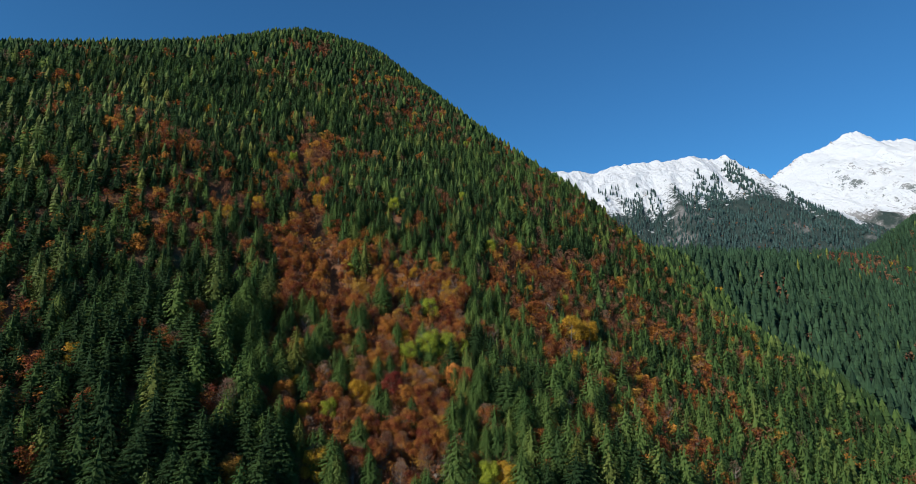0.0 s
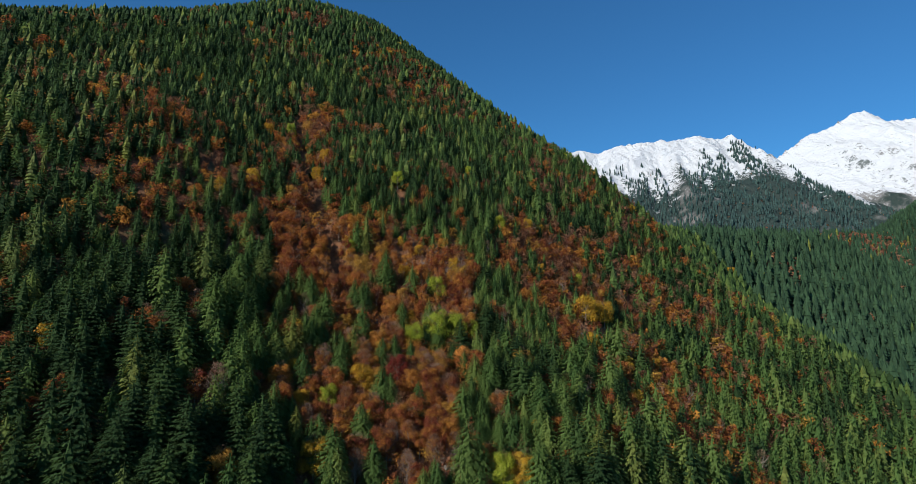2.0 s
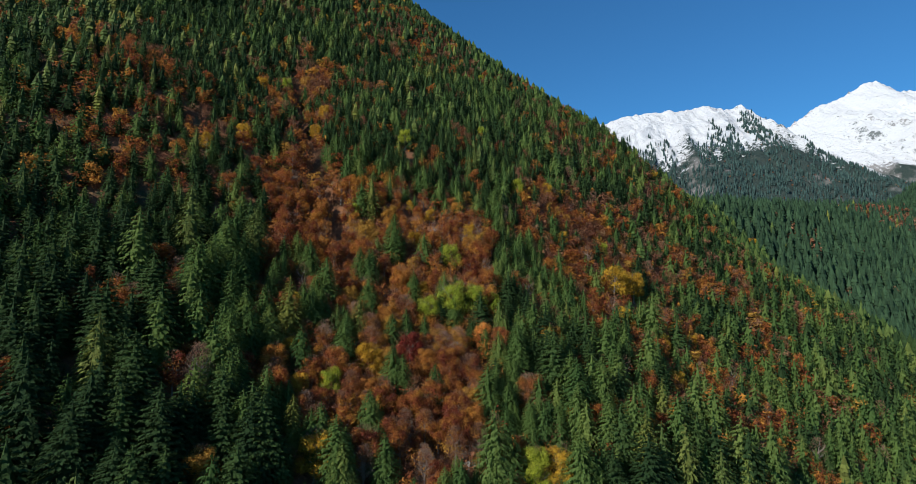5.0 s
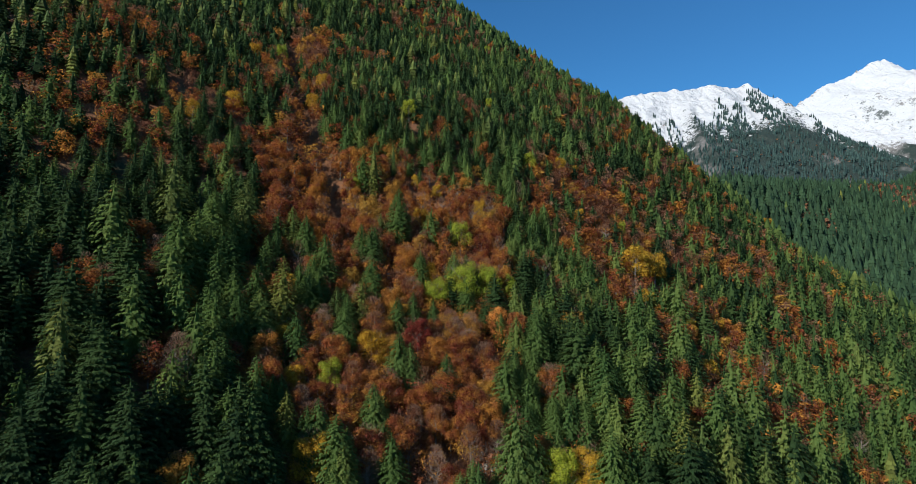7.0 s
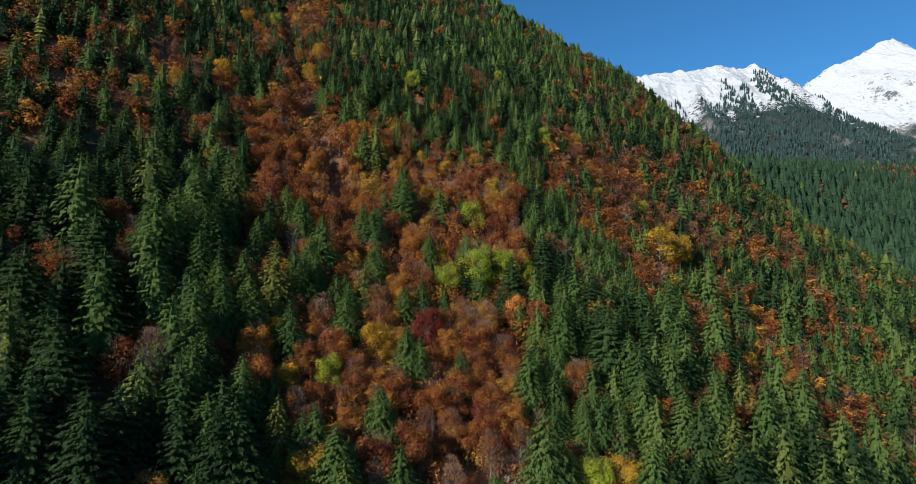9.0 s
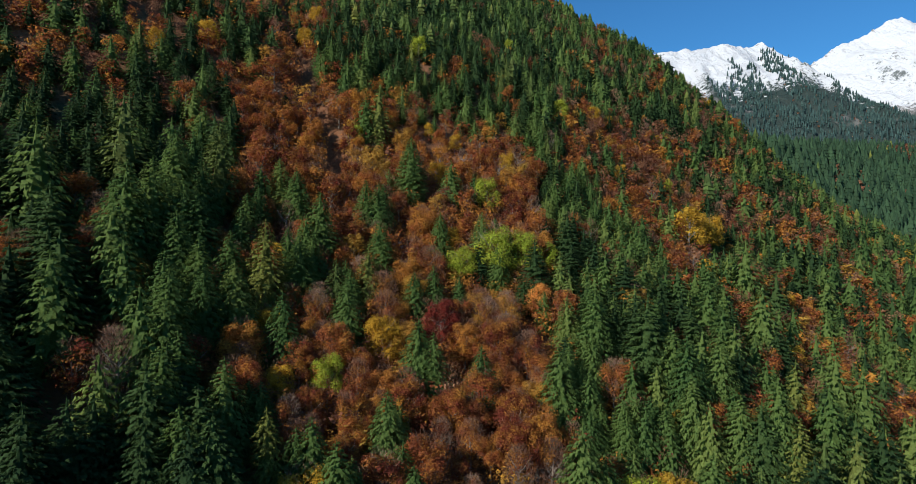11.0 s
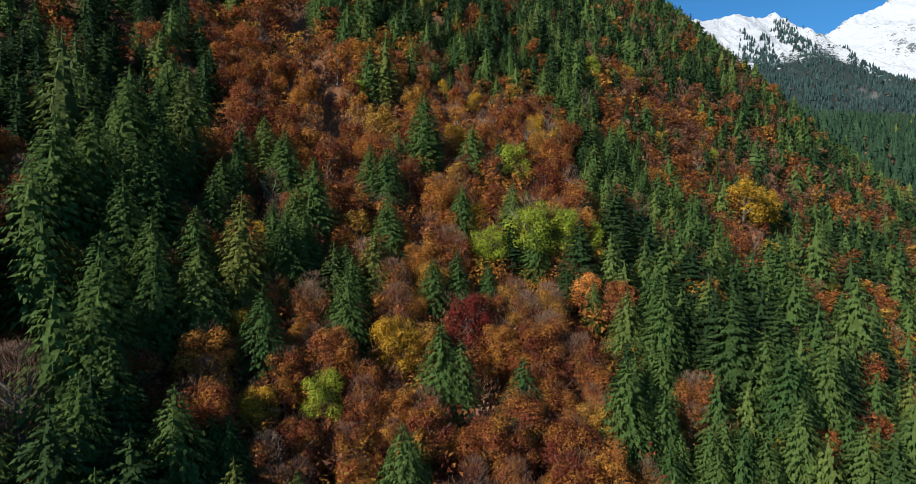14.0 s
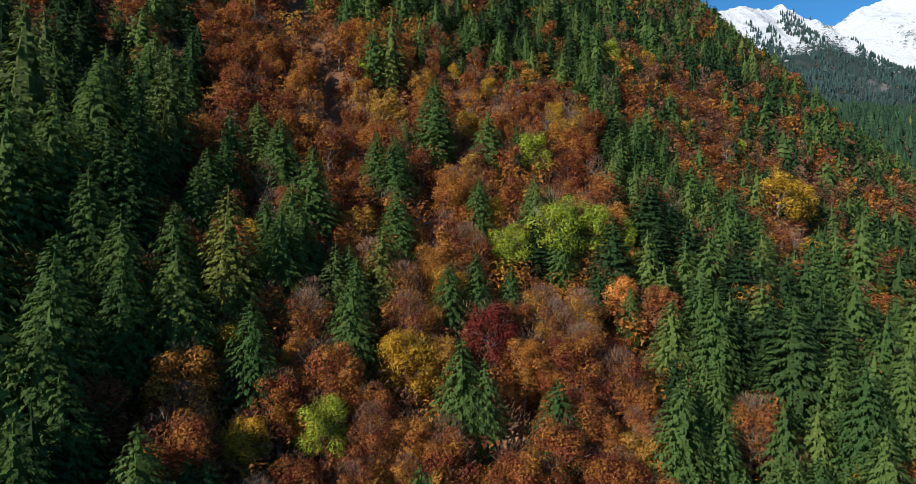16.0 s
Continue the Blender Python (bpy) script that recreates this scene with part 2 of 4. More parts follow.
def waves(x, y, scale, seed, octaves=4, ridged=False):
    """Smooth value noise on arrays."""
    out, amp, total = np.zeros_like(x, dtype=float), 1.0, 0.0
    for o in range(octaves):
        g = np.random.default_rng(seed + o).random((64, 64))
        u, v = x / scale * 2 ** o + 17.3 * o, y / scale * 2 ** o + 5.1 * o
        i, j = np.floor(u).astype(int), np.floor(v).astype(int)
        a, b = u - i, v - j
        a, b = a * a * (3 - 2 * a), b * b * (3 - 2 * b)
        q = (g[i % 64, j % 64] * (1 - a) + g[(i + 1) % 64, j % 64] * a) * (1 - b) + (g[i % 64, (j + 1) % 64] * (1 - a) + g[(i + 1) % 64, (j + 1) % 64] * a) * b
        q = 1 - np.abs(2 * q - 1) if ridged else q
        out += amp * q
        total += amp
        amp *= 0.5
    return out / total


# swells and hollows of the face: height, x, y, reach
SWELLS = (
    (-1.6, -260, 280, 42), (6.8, -190, 280, 42), (21.9, -190, 340, 42), (5.8, -120, 230, 42), (-7, -120, 280, 42), (8.1, -120, 340, 42),
    (-6.5, -60, 280, 42), (-5, -60, 340, 42), (17.4, -60, 400, 42), (-3.2, 0, 230, 42), (5.7, 0, 280, 42), (13.9, 0, 400, 42),
    (9.2, 60, 230, 42), (9.2, 60, 280, 42), (-1.4, 60, 340, 42), (-1.7, 120, 340, 42), (-6.8, 120, 400, 42), (2.7, 120, 450, 42),
    (1.5, 170, 340, 42), (-3.6, 170, 400, 42), (22, -200, 740, 80), (-8, -320, 420, 60),
)
# the same for the shoulder and the face below the ridge
SHOULDER_SWELLS = (
    (-2, -120, 400, 45), (-6, -60, 400, 45), (-2, 0, 400, 45), (-4, -60, 460, 45), (5, 0, 460, 45), (2, 60, 460, 45), (-4, 120, 460, 45), (-4, 180, 460, 45), (-2, 240, 460, 45),
    (-9, -182, 272, 42), (-3, -135, 265, 42), (4, 0, 520, 45), (4, 60, 520, 45), (3, 120, 520, 45), (-4, 180, 520, 45), (-7, 240, 520, 45), (3, 60, 580, 45), (10, 120, 580, 45), (2, 180, 580, 45), (-4, 240, 580, 45), (5, -190, 700, 45),
)


def ravine(x, y):
    """How deep a place lies in the narrow ravine that runs down through the beech stand, 0 to 1."""
    t = np.clip(((x + 141) * 75 + (y - 466) * -154) / (75 ** 2 + 154 ** 2), 0, 1)
    bend = 2.5 * np.sin(t * 9.0)
    d = np.hypot(x + 141 - 75 * t - bend, y - 466 + 154 * t)
    return np.exp(-(d / 4.2) ** 2)


def land(x, y):
    x, y = np.asarray(x, float), np.asarray(y, float)
    a = -0.439 * x + 0.698 * y - 162.4
    for m, cx, cy, s in (*SWELLS, *SHOULDER_SWELLS):
        a = a + m * np.exp(-((x - cx) ** 2 + (y - cy) ** 2) / (2 * s * s))
    d1 = (x + 307) * -0.924 + (y - 446) * 0.383 - 24.5
    d2 = (x + 128) * 0.701 + (y - 833) * 0.713 - 20.1
    d3 = (x - 468) * -0.626 + (y - 972) * 0.78 - 8.2
    a = a - 0.50 * soft(d1, 12) - 106 * step(330, 646, y) * (1 - np.exp(-soft(d2, 10) / 131)) - 1.3 * soft(d3, 25) * step(85, 255, d2)
    s, t = (x - 1040) * 0.925 + (y - 1445) * 0.38, -(x - 1040) * 0.38 + (y - 1445) * 0.925
    r = 284 + 0.5 * np.minimum(s, 0) + 0.50 * np.clip(s, 0, 700) - 0.6 * np.sqrt(t * t + 900) + 44 * (waves(x, y, 230, 15, 3) - 0.5)
    h = 14 * np.logaddexp(np.logaddexp(a / 14, r / 14), -68 / 14)
    h = h - 7 * ravine(x, y)
    return h + 3 * (waves(x, y, 45, 3) - 0.5) + 4 * (waves(x, y, 190, 9) - 0.5)


def ground_sheet():
    ang = np.concatenate([np.radians(np.linspace(-60, 60, 240)), np.radians(np.linspace(60, 300, 90)[1:-1])])
    rad = np.concatenate([[0.0], np.geomspace(12, 4900, 220)])
    A, R = np.meshgrid(ang, rad, indexing="ij")
    x, y = R * np.sin(A), R * np.cos(A)
    z = land(x, y)
    na, nr = A.shape
    i, j = np.meshgrid(np.arange(na), np.arange(nr - 1), indexing="ij")
    k = (i + 1) % na
    f = np.stack([i * nr + j, k * nr + j, k * nr + j + 1, i * nr + j + 1], -1).reshape(-1, 4)
    v = np.stack([x, y, z], -1).reshape(-1, 3)
    return tagged(new("ground", mesh_from("ground", v, f[:, ::-1], [ground_material()], smooth=True)), "steep forest floor of rust-brown leaf litter and moss", "ground", kind="structure")


ground_sheet()

# ridge lines of the two mountains: x, height
NEAR_RIDGE = ((-300, 640), (100, 720), (289, 763), (460, 781), (525, 784), (577, 771), (630, 793), (709, 812), (841, 826), (972, 836), (1044, 858), (1117, 842), (1177, 857), (1221, 818), (1275, 739), (1332, 698), (1407, 646), (1479, 601), (1566, 548), (1649, 500), (2000, 330))
FAR_RIDGE = ((1100, 620), (1674, 881), (1804, 938), (1900, 1006), (1978, 1071), (2133, 1174), (2247, 1221), (2363, 1283), (2421, 1318), (2497, 1342), (2551, 1327), (2638, 1273), (2676, 1285), (2768, 1293), (2807, 1305), (2869, 1275), (3100, 1180), (3500, 1060))


def near_rib(x, back):
    return waves(x + 0.22 * back, back * 0.16, 190, 21, 4, True) - 0.55


def near_warmth(x, back, spur=0.05):
    """Where the snow has melted: on the ribs, most on the spur below the summit and on the falling ridge beside it."""
    return near_rib(x, back) + spur * np.maximum(np.exp(-((x + 0.25 * back - 1160) / (70 + 0.16 * np.abs(back))) ** 2) * step(15, 110, back), 0.62 * step(1190, 1330, x)) * (1.0 + 1.9 * near_rib(x, back)) - 0.25 * step(800, 500, x)


def far_rockiness(x, back):
    return far_rib(x, back) + 0.75 * step(2480, 2720, x) * step(20, 160, back) + 0.55 * np.exp(-np.abs(back) / 45) + 0.25 * step(600, 800, back)


def far_rib(x, back):
    return waves(x - 0.3 * back, back * 0.22, 380, 41, 5, True) - 0.55


def near_mountain(x, back):
    """Height of the wooded mountain at x, that many metres in front of (or, minus, behind) its ridge."""
    p = np.array(NEAR_RIDGE, float)
    h = np.interp(x, p[:, 0], p[:, 1])
    d = np.abs(back)
    teeth = waves(x, back * 0.5, 30, 35, 3, True) - 0.6
    crag = waves(x, back, 70, 33, 4, True) - 0.5
    return h - 0.60 * d - 22 * (1 - np.exp(-d / 60)) + near_rib(x, back) * np.minimum(d * 0.5, 120) + crag * (8 + np.minimum(d * 0.08, 26)) + teeth * 17 * np.exp(-d / 120)


def far_mountain(x, back):
    p = np.array(FAR_RIDGE, float)
    h = np.interp(x, p[:, 0], p[:, 1])
    d = np.abs(back)
    teeth = waves(x, back * 0.5, 42, 57, 3, True) - 0.6
    crag = waves(x, back, 120, 47, 5, True) - 0.5
    return h - 0.58 * d - 20 * (1 - np.exp(-d / 70)) + far_rib(x, back) * np.minimum(d * 0.42, 150) + crag * (9 + np.minimum(d * 0.11, 55)) + teeth * 26 * np.exp(-d / 110)


def near_ridge_y(x):
    return 2500 - 0.5 * np.maximum(0, x - 1150) + 40 * (waves(x, x * 0, 300, 5) - 0.5)


def mountain(name, label, shape, rib, ridge_y, x0, x1, nx, front, nf, mat):
    b = np.concatenate([-np.linspace(500, 20, 10), np.linspace(0, 1, nf) ** 1.25 * front])
    X, B = np.meshgrid(np.linspace(x0, x1, nx), b, indexing="ij")
    z = shape(X, B)
    v = np.stack([X, ridge_y(X) - B, z], -1).reshape(-1, 3)
    i, j = np.meshgrid(np.arange(nx - 1), np.arange(len(b) - 1), indexing="ij")
    n = len(b)
    f = np.stack([i * n + j, i * n + j + 1, (i + 1) * n + j + 1, (i + 1) * n + j], -1).reshape(-1, 4)
    return tagged(new(name, mesh_from(name, v, f, [mat], tint=rib(X, B).ravel(), smooth=False)), label, "mountain", kind="structure")


mountain("wooded_mountain", "snow-topped rocky mountain with dark conifers on its lower flank", near_mountain, near_warmth, near_ridge_y, -300, 2000, 340, 1350, 110, mountain_material("snow and rock", 440, 560, 220, 0.58, 0.43))
mountain("snow_peak", "high snow-covered peak with grey rock bands", far_mountain, far_rockiness, lambda x: 3500 + 0 * x, 1100, 3500, 330, 1300, 120, mountain_material("deep snow", 440, 600, 240, 0.40, 0.38))


# ---- trees: shapes ----
def crown_core(g, height, radius, clear):
    """The close, shaded inside of a conifer: two uneven cones of boughs."""
    pieces = []
    for low, high, wide in ((clear + 0.02, 0.76, 0.62), (0.38, 0.96, 0.44)):
        a = g.uniform(0, 6.28) + (np.arange(7) + g.uniform(-0.3, 0.3, 7)) * 0.898
        r = radius * wide * g.uniform(0.75, 1.12, 7)
        ring = np.stack([r * np.cos(a), r * np.sin(a), height * (low + g.uniform(-0.03, 0.03, 7))], -1)
        pieces.append((np.concatenate([ring, [[0, 0, height * high]]]), np.array([(i, (i + 1) % 7, 7) for i in range(7)])))
    return pieces


def conifer_crown(seed, height, radius, boughs, sprays, size, clear=0.05, droop=0.45, blunt=0.9, ragged=0.2, tiers=0, hang=0.5, taper=1.45):
    """Boughs all round the stem, wide and low below, short above; each is a fan of small overlapping sprays that droops
    towards its tip. tiers: the boughs stand in that many level whorls; hang: how steeply the sprays hang."""
    g = np.random.default_rng(seed)
    n = boughs
    spread = 5.2 / math.sqrt(n) if sprays > 1 else 0.34
    q = 1 - (1 - (np.arange(n) + g.random(n)) / n) ** 0.6
    if tiers:
        q = np.clip((np.round(q * tiers) + g.uniform(-0.34, 0.34, n)) / tiers, 0, 0.98)
    a = 2.39996 * np.arange(n) + g.uniform(-0.35, 0.35, n)
    r = radius * np.minimum(1.0, (1 - q) * taper) ** blunt * (0.70 + 0.30 * np.minimum(1.0, 4.0 * q)) * (1 + g.uniform(-ragged, ragged, n)) + 0.18
    # boughs of one side of the tree are longer here and shorter there
    r *= 1 + 0.5 * ragged * np.sin(2 * a + g.uniform(0, 6.28)) * np.cos(7 * q + g.uniform(0, 6.28))
    z = height * (clear + (1 - clear) * q)
    k = np.tile((np.arange(sprays) + 0.5) / sprays, n)
    m = n * sprays
    R, Z, A = np.repeat(r, sprays), np.repeat(z, sprays), np.repeat(a, sprays)
    u = 0.48 + 0.52 * k + g.uniform(-0.06, 0.06, m)
    wide = (spread * R + 0.14) * (1.12 - u)
    v = wide * g.uniform(-1, 1, m)
    up = np.array([0, 0, 1.0])
    o, t = np.stack([np.cos(A), np.sin(A), 0 * A], -1), np.stack([-np.sin(A), np.cos(A), 0 * A], -1)
    fall = droop * (1.0 - 0.55 * np.repeat(q, sprays))
    p = o * (R * u)[:, None] + t * v[:, None] + up * (Z - fall * R * u ** 1.3 + 0.10 * R * u * u - 0.30 * np.abs(v))[:, None]
    d = o * g.uniform(0.45, 0.85, m)[:, None] + t * (0.6 * v / (wide + 0.01) + g.uniform(-0.2, 0.2, m))[:, None] - up * (hang * g.uniform(0.4, 1.5, m))[:, None]
    d /= np.linalg.norm(d, axis=1)[:, None]
    nrm = up * 0.5 + o * 0.9 + 0.14 * g.normal(size=(m, 3))
    s = np.cross(d, nrm)
    s /= np.linalg.norm(s, axis=1)[:, None] + 1e-9
    L = (size * g.uniform(0.7, 1.25, m) * (0.5 + 0.5 * np.minimum(1.0, R / (0.6 * radius))))[:, None]
    back = p - d * L * 0.35
    tri = np.stack([back - s * L * 0.34, back + s * L * 0.34, p + d * L * 0.65], 1)
    tip = np.array([[(-0.22, 0, height * 0.94), (0.22, 0, height * 0.94), (0, 0, height * 1.01)], [(0, -0.22, height * 0.94), (0, 0.22, height * 0.94), (0, 0, height * 1.01)]])
    return join(crown_core(g, height, radius, clear) + [loose(np.concatenate([tri, tip]))])


def tiered_conifer(seed, height, radius, tiers, sides, blunt=0.6, droop=0.25):
    """A conifer farther off: skirts of boughs one above the other, each with a ragged, drooping rim."""
    g = np.random.default_rng(seed)
    pieces = []
    n = 2 * sides
    for k in range(tiers):
        q = k / tiers
        r = radius * (1 - q) ** blunt * (0.80 + 0.20 * min(1.0, 4 * q)) * g.uniform(0.88, 1.12)
        a = g.uniform(0, 6.28) + (np.arange(n) + g.uniform(-0.3, 0.3, n)) * 6.2832 / n
        out = np.where(np.arange(n) % 2, g.uniform(0.94, 1.12, n), g.uniform(0.76, 0.9, n))
        z = height * (0.06 + 0.9 * q) + g.uniform(-0.015, 0.015, n) * height - droop * r * (out - 0.8) * 1.5
        top = (0.02 * r * g.normal(), 0.02 * r * g.normal(), height * min(1.0, 0.06 + 0.9 * q + max(0.24, 2.0 / tiers)))
        ring = np.stack([r * out * np.cos(a), r * out * np.sin(a), z], -1)
        pieces.append((np.concatenate([ring, [top]]), np.array([(i, (i + 1) % n, n) for i in range(n)])))
    return join(pieces)


def lobes(g, height, radius, n):
    """The rounded parts that make a broad, low-reaching crown: centre and radii."""
    out = [(np.array([0, 0, height * 0.52]), np.array([radius * 0.60, radius * 0.60, height * 0.35]))]
    for i in range(n):
        a, q = 2.4 * i + g.uniform(-0.4, 0.4), g.uniform(0.28, 0.84)
        reach = radius * 0.72 * math.sqrt(max(0.08, 1 - ((q - 0.42) / 0.5) ** 2))
        c = np.array([reach * math.cos(a), reach * math.sin(a), height * q])
        out.append((c, radius * np.array([1, 1, 1.1]) * g.uniform(0.24, 0.46)))
    return out


def broad_crown(seed, height, radius, n_lobes, leaves, size, hollow=0.25):
    """Leaf clusters strewn over the lobes, facing outward and up, with gaps: many small three-cornered sprays over a few deep ones."""
    g = np.random.default_rng(seed)
    parts = lobes(g, height, radius, n_lobes)
    weight = np.array([np.prod(r) ** (2 / 3) for _, r in parts])
    pick = g.choice(len(parts), leaves, p=weight / weight.sum())
    c, r = np.array([p[0] for p in parts])[pick], np.array([p[1] for p in parts])[pick]
    d = g.normal(size=(leaves, 3))
    d[:, 2] += 0.35
    d /= np.linalg.norm(d, axis=1)[:, None]
    p = c + d * r * (1 - hollow * g.random((leaves, 1)) ** 2 + 0.08 * g.random((leaves, 1)))
    nrm = d + 0.28 * g.normal(size=d.shape) + np.array([0, 0, 0.25])
    nrm /= np.linalg.norm(nrm, axis=1)[:, None]
    u = np.cross(nrm, g.normal(size=d.shape))
    u /= np.linalg.norm(u, axis=1)[:, None]
    w = np.cross(nrm, u)
    s = size * g.uniform(0.6, 1.3, (leaves, 1))
    deep = g.random((leaves, 1)) < 0.22
    p = np.where(deep, c + (p - c) * 0.74, p)
    s = np.where(deep, s * 1.6, s)
    return loose(np.stack([p - u * s * 0.5 - w * s * 0.35, p - u * s * 0.3 + w * s * g.uniform(0.3, 0.6, (leaves, 1)), p + u * s * 0.75 - nrm * s * 0.2], 1))


def bare_twigs(seed, height, radius, count, thick=0.03, low=0.3):
    """Fine rising twigs that fill a leafless or half-bare crown."""
    g = np.random.default_rng(seed)
    a, q = g.uniform(0, 6.283, count), g.random(count)
    z = height * (low + (0.97 - low) * q)
    env = 0.93 * radius * np.sqrt(np.clip(1 - ((q - 0.35) / 0.68) ** 2, 0.02, 1))
    reach = env * np.sqrt(g.random(count))
    p = np.stack([reach * np.cos(a), reach * np.sin(a), z], -1)
    out = np.stack([np.cos(a), np.sin(a), np.zeros(count)], -1)
    d = out * (reach / radius)[:, None] * 0.9 + np.array([0, 0, 1.0]) + 0.35 * g.normal(size=(count, 3))
    d /= np.linalg.norm(d, axis=1)[:, None]
    L = g.uniform(0.8, 1.8, (count, 1)) * height / 20
    s = np.cross(d, g.normal(size=d.shape))
    s /= np.linalg.norm(s, axis=1)[:, None]
    return loose(np.stack([p - d * L * 0.5 - s * thick, p - d * L * 0.5 + s * thick, p + d * L * 0.6], 1))


def broad_wood(seed, height, radius, limbs, thick):
    """Trunk and limbs of a broad-leaved tree, as two shapes."""
    g = np.random.default_rng(seed)
    lean = g.uniform(-0.5, 0.5, 2)
    line = [(lean[0] * q * q, lean[1] * q * q, height * q * 0.72 - 1.2) for q in np.linspace(0, 1, 6)]
    trunk = tube(line, thick * np.array([1.3, 1.0, 0.85, 0.7, 0.5, 0.28]), 7)
    pieces = []
    for i in range(limbs):
        q, a = g.uniform(0.45, 0.95), 2.4 * i + g.uniform(-0.3, 0.3)
        base = np.array([lean[0] * q * q, lean[1] * q * q, height * q * 0.72 - 1.2])
        o = np.array([math.cos(a), math.sin(a), 0])
        L = radius * g.uniform(0.6, 0.95)
        rise = height * g.uniform(0.12, 0.26)
        pts = [base + o * L * u + np.array([0, 0, rise * u ** 1.3]) for u in (0, 0.35, 0.7, 1.0)]
        pieces.append(tube(pts, thick * np.array([0.42, 0.3, 0.18, 0.06]), 4))
        for e in (-1, 1):
            t = o * 0.6 + e * np.array([-o[1], o[0], 0]) * 0.8 + np.array([0, 0, 0.6])
            pieces.append(tube([pts[1], pts[1] + t * L * 0.35, pts[1] + t * L * 0.6 + np.array([0, 0, 0.5])], thick * np.array([0.2, 0.13, 0.04]), 3))
    return trunk, join(pieces)


def conifer_trunk(height, thick):
    return tube([(0, 0, -1.5), (0, 0, height * 0.1), (0, 0, height * 0.5), (0, 0, height * 0.96)], thick * np.array([1.3, 1.0, 0.65, 0.08]), 7)


# ---- trees: things ----
def part(name, shape, mat, parent, label=""):
    ob = new(name, mesh_from(name, shape[0], shape[1], [mat]))
    ob.parent = parent
    return tagged(ob, label) if label else ob


def conifer(name, label, crown, height, thick, kind, category="tree"):
    top = tagged(new(name), label, category)
    part("trunk", conifer_trunk(height, thick), MAT["dark_bark"], top)
    part("crown", crown, MAT[kind, False], top)
    return top


def broadleaf(name, label, seed, height, radius, kind, leaves, size, twigs, n_lobes=10, limbs=8, hollow=0.3):
    top = tagged(new(name), label, "tree")
    trunk, boughs = broad_wood(seed, height, radius, limbs, 0.019 * height)
    stem = part("trunk", trunk, MAT["pale_bark"], top, "smooth pale grey trunk")
    tagged(part("branchwood", boughs, MAT["pale_bark"], stem, "forking pale grey limbs"), kind="stuff")
    if twigs:
        tagged(part("branchwork", bare_twigs(seed + 5, height, radius, twigs), MAT["twig", False], top, "fine brown twig haze"), kind="stuff")
    if leaves:
        part("crown", broad_crown(seed + 9, height, radius, n_lobes, leaves, size, hollow), MAT[kind, False], top)
    return top


FULL, MIDDLE = 0, 1
STOCK = {}


def stock(kind, fineness, variants):
    """The trees that are copied: (kind, fineness) -> list of things, each about 24 m (conifers) or 18 m (broad-leaved) high."""
    out = []
    for i in range(variants):
        s = 100 * (len(STOCK) + 1) + i
        bo, spn, size = ((600, 9, 0.64), (200, 6, 1.05))[fineness]
        if kind == "spruce":
            t = conifer("spruce_tree", "dark green spruce with drooping boughs on the steep slope", conifer_crown(s, 22.5, 5.1, bo, spn, size, 0.04, 0.40, 0.8, 0.15, 0, 0.9, 1.85), 22.5, 0.32, "spruce")
        elif kind == "fir":
            t = conifer("fir_tree", "blue-green fir with flat layered boughs on the slope, also stand-in for shaded spruce", conifer_crown(s, 20, 5.3, bo, spn, size, 0.04, 0.25, 0.88, 0.09, 17, 0.5, 1.6), 20, 0.32, "fir")
        elif kind == "larch":
            t = conifer("larch_tree", "olive-yellow larch with thin autumn needles", conifer_crown(s, 23, 4.2, bo * 4 // 5, spn, size * 0.9, 0.08, 0.4, 0.75, 0.25, 0, 0.7, 1.8), 23, 0.28, "larch")
        elif kind == "bare":
            t = broadleaf("bare_tree", "leafless grey-brown tree with fine rising twigs", s, 17, 4.0, "twig", 0, 1, (2200, 600)[fineness], limbs=12)
        elif kind == "halfbare":
            t = broadleaf("beech_tree", "half-bare beech with brown twigs and rust leaves", s, 17, 4.6, "beech", (3600, 900)[fineness], (0.28, 0.56)[fineness], (1700, 480)[fineness], hollow=0.5)
        else:
            words = {"beech": ("beech_tree", "rust-brown autumn beech with a rounded crown"), "gold": ("maple_tree", "golden yellow autumn maple on the slope"), "lime": ("lime_tree", "yellow-green broad tree still in leaf"), "orange": ("cherry_tree", "bright orange autumn tree beside a small fir"), "crimson": ("beech_tree", "deep crimson beech behind two spruces")}[kind]
            t = broadleaf(words[0], words[1], s, 17, 4.8, kind, (8200, 2700)[fineness], (0.28, 0.43)[fineness], (420, 120)[fineness], n_lobes=23)
        out.append(t)
    STOCK[kind, fineness] = out


USED = set()


def plant(kind, fineness, x, y, scale, girth, turn, group):
    """Sets one tree of the stock on the slope."""
    src = STOCK[kind, fineness]
    t = src[int(turn * 7.3) % len(src)]
    z = float(land(x, y))
    m = Matrix.LocRotScale((x, y, z - 0.2), Euler((0, 0, turn)), None)
    if t.name in USED:
        t = copy_thing(t, m)
    USED.add(t.name)
    t.matrix_basis = m
    t.scale = (girth * scale, girth * scale, scale)
    tagged(t, group=group)
    return t


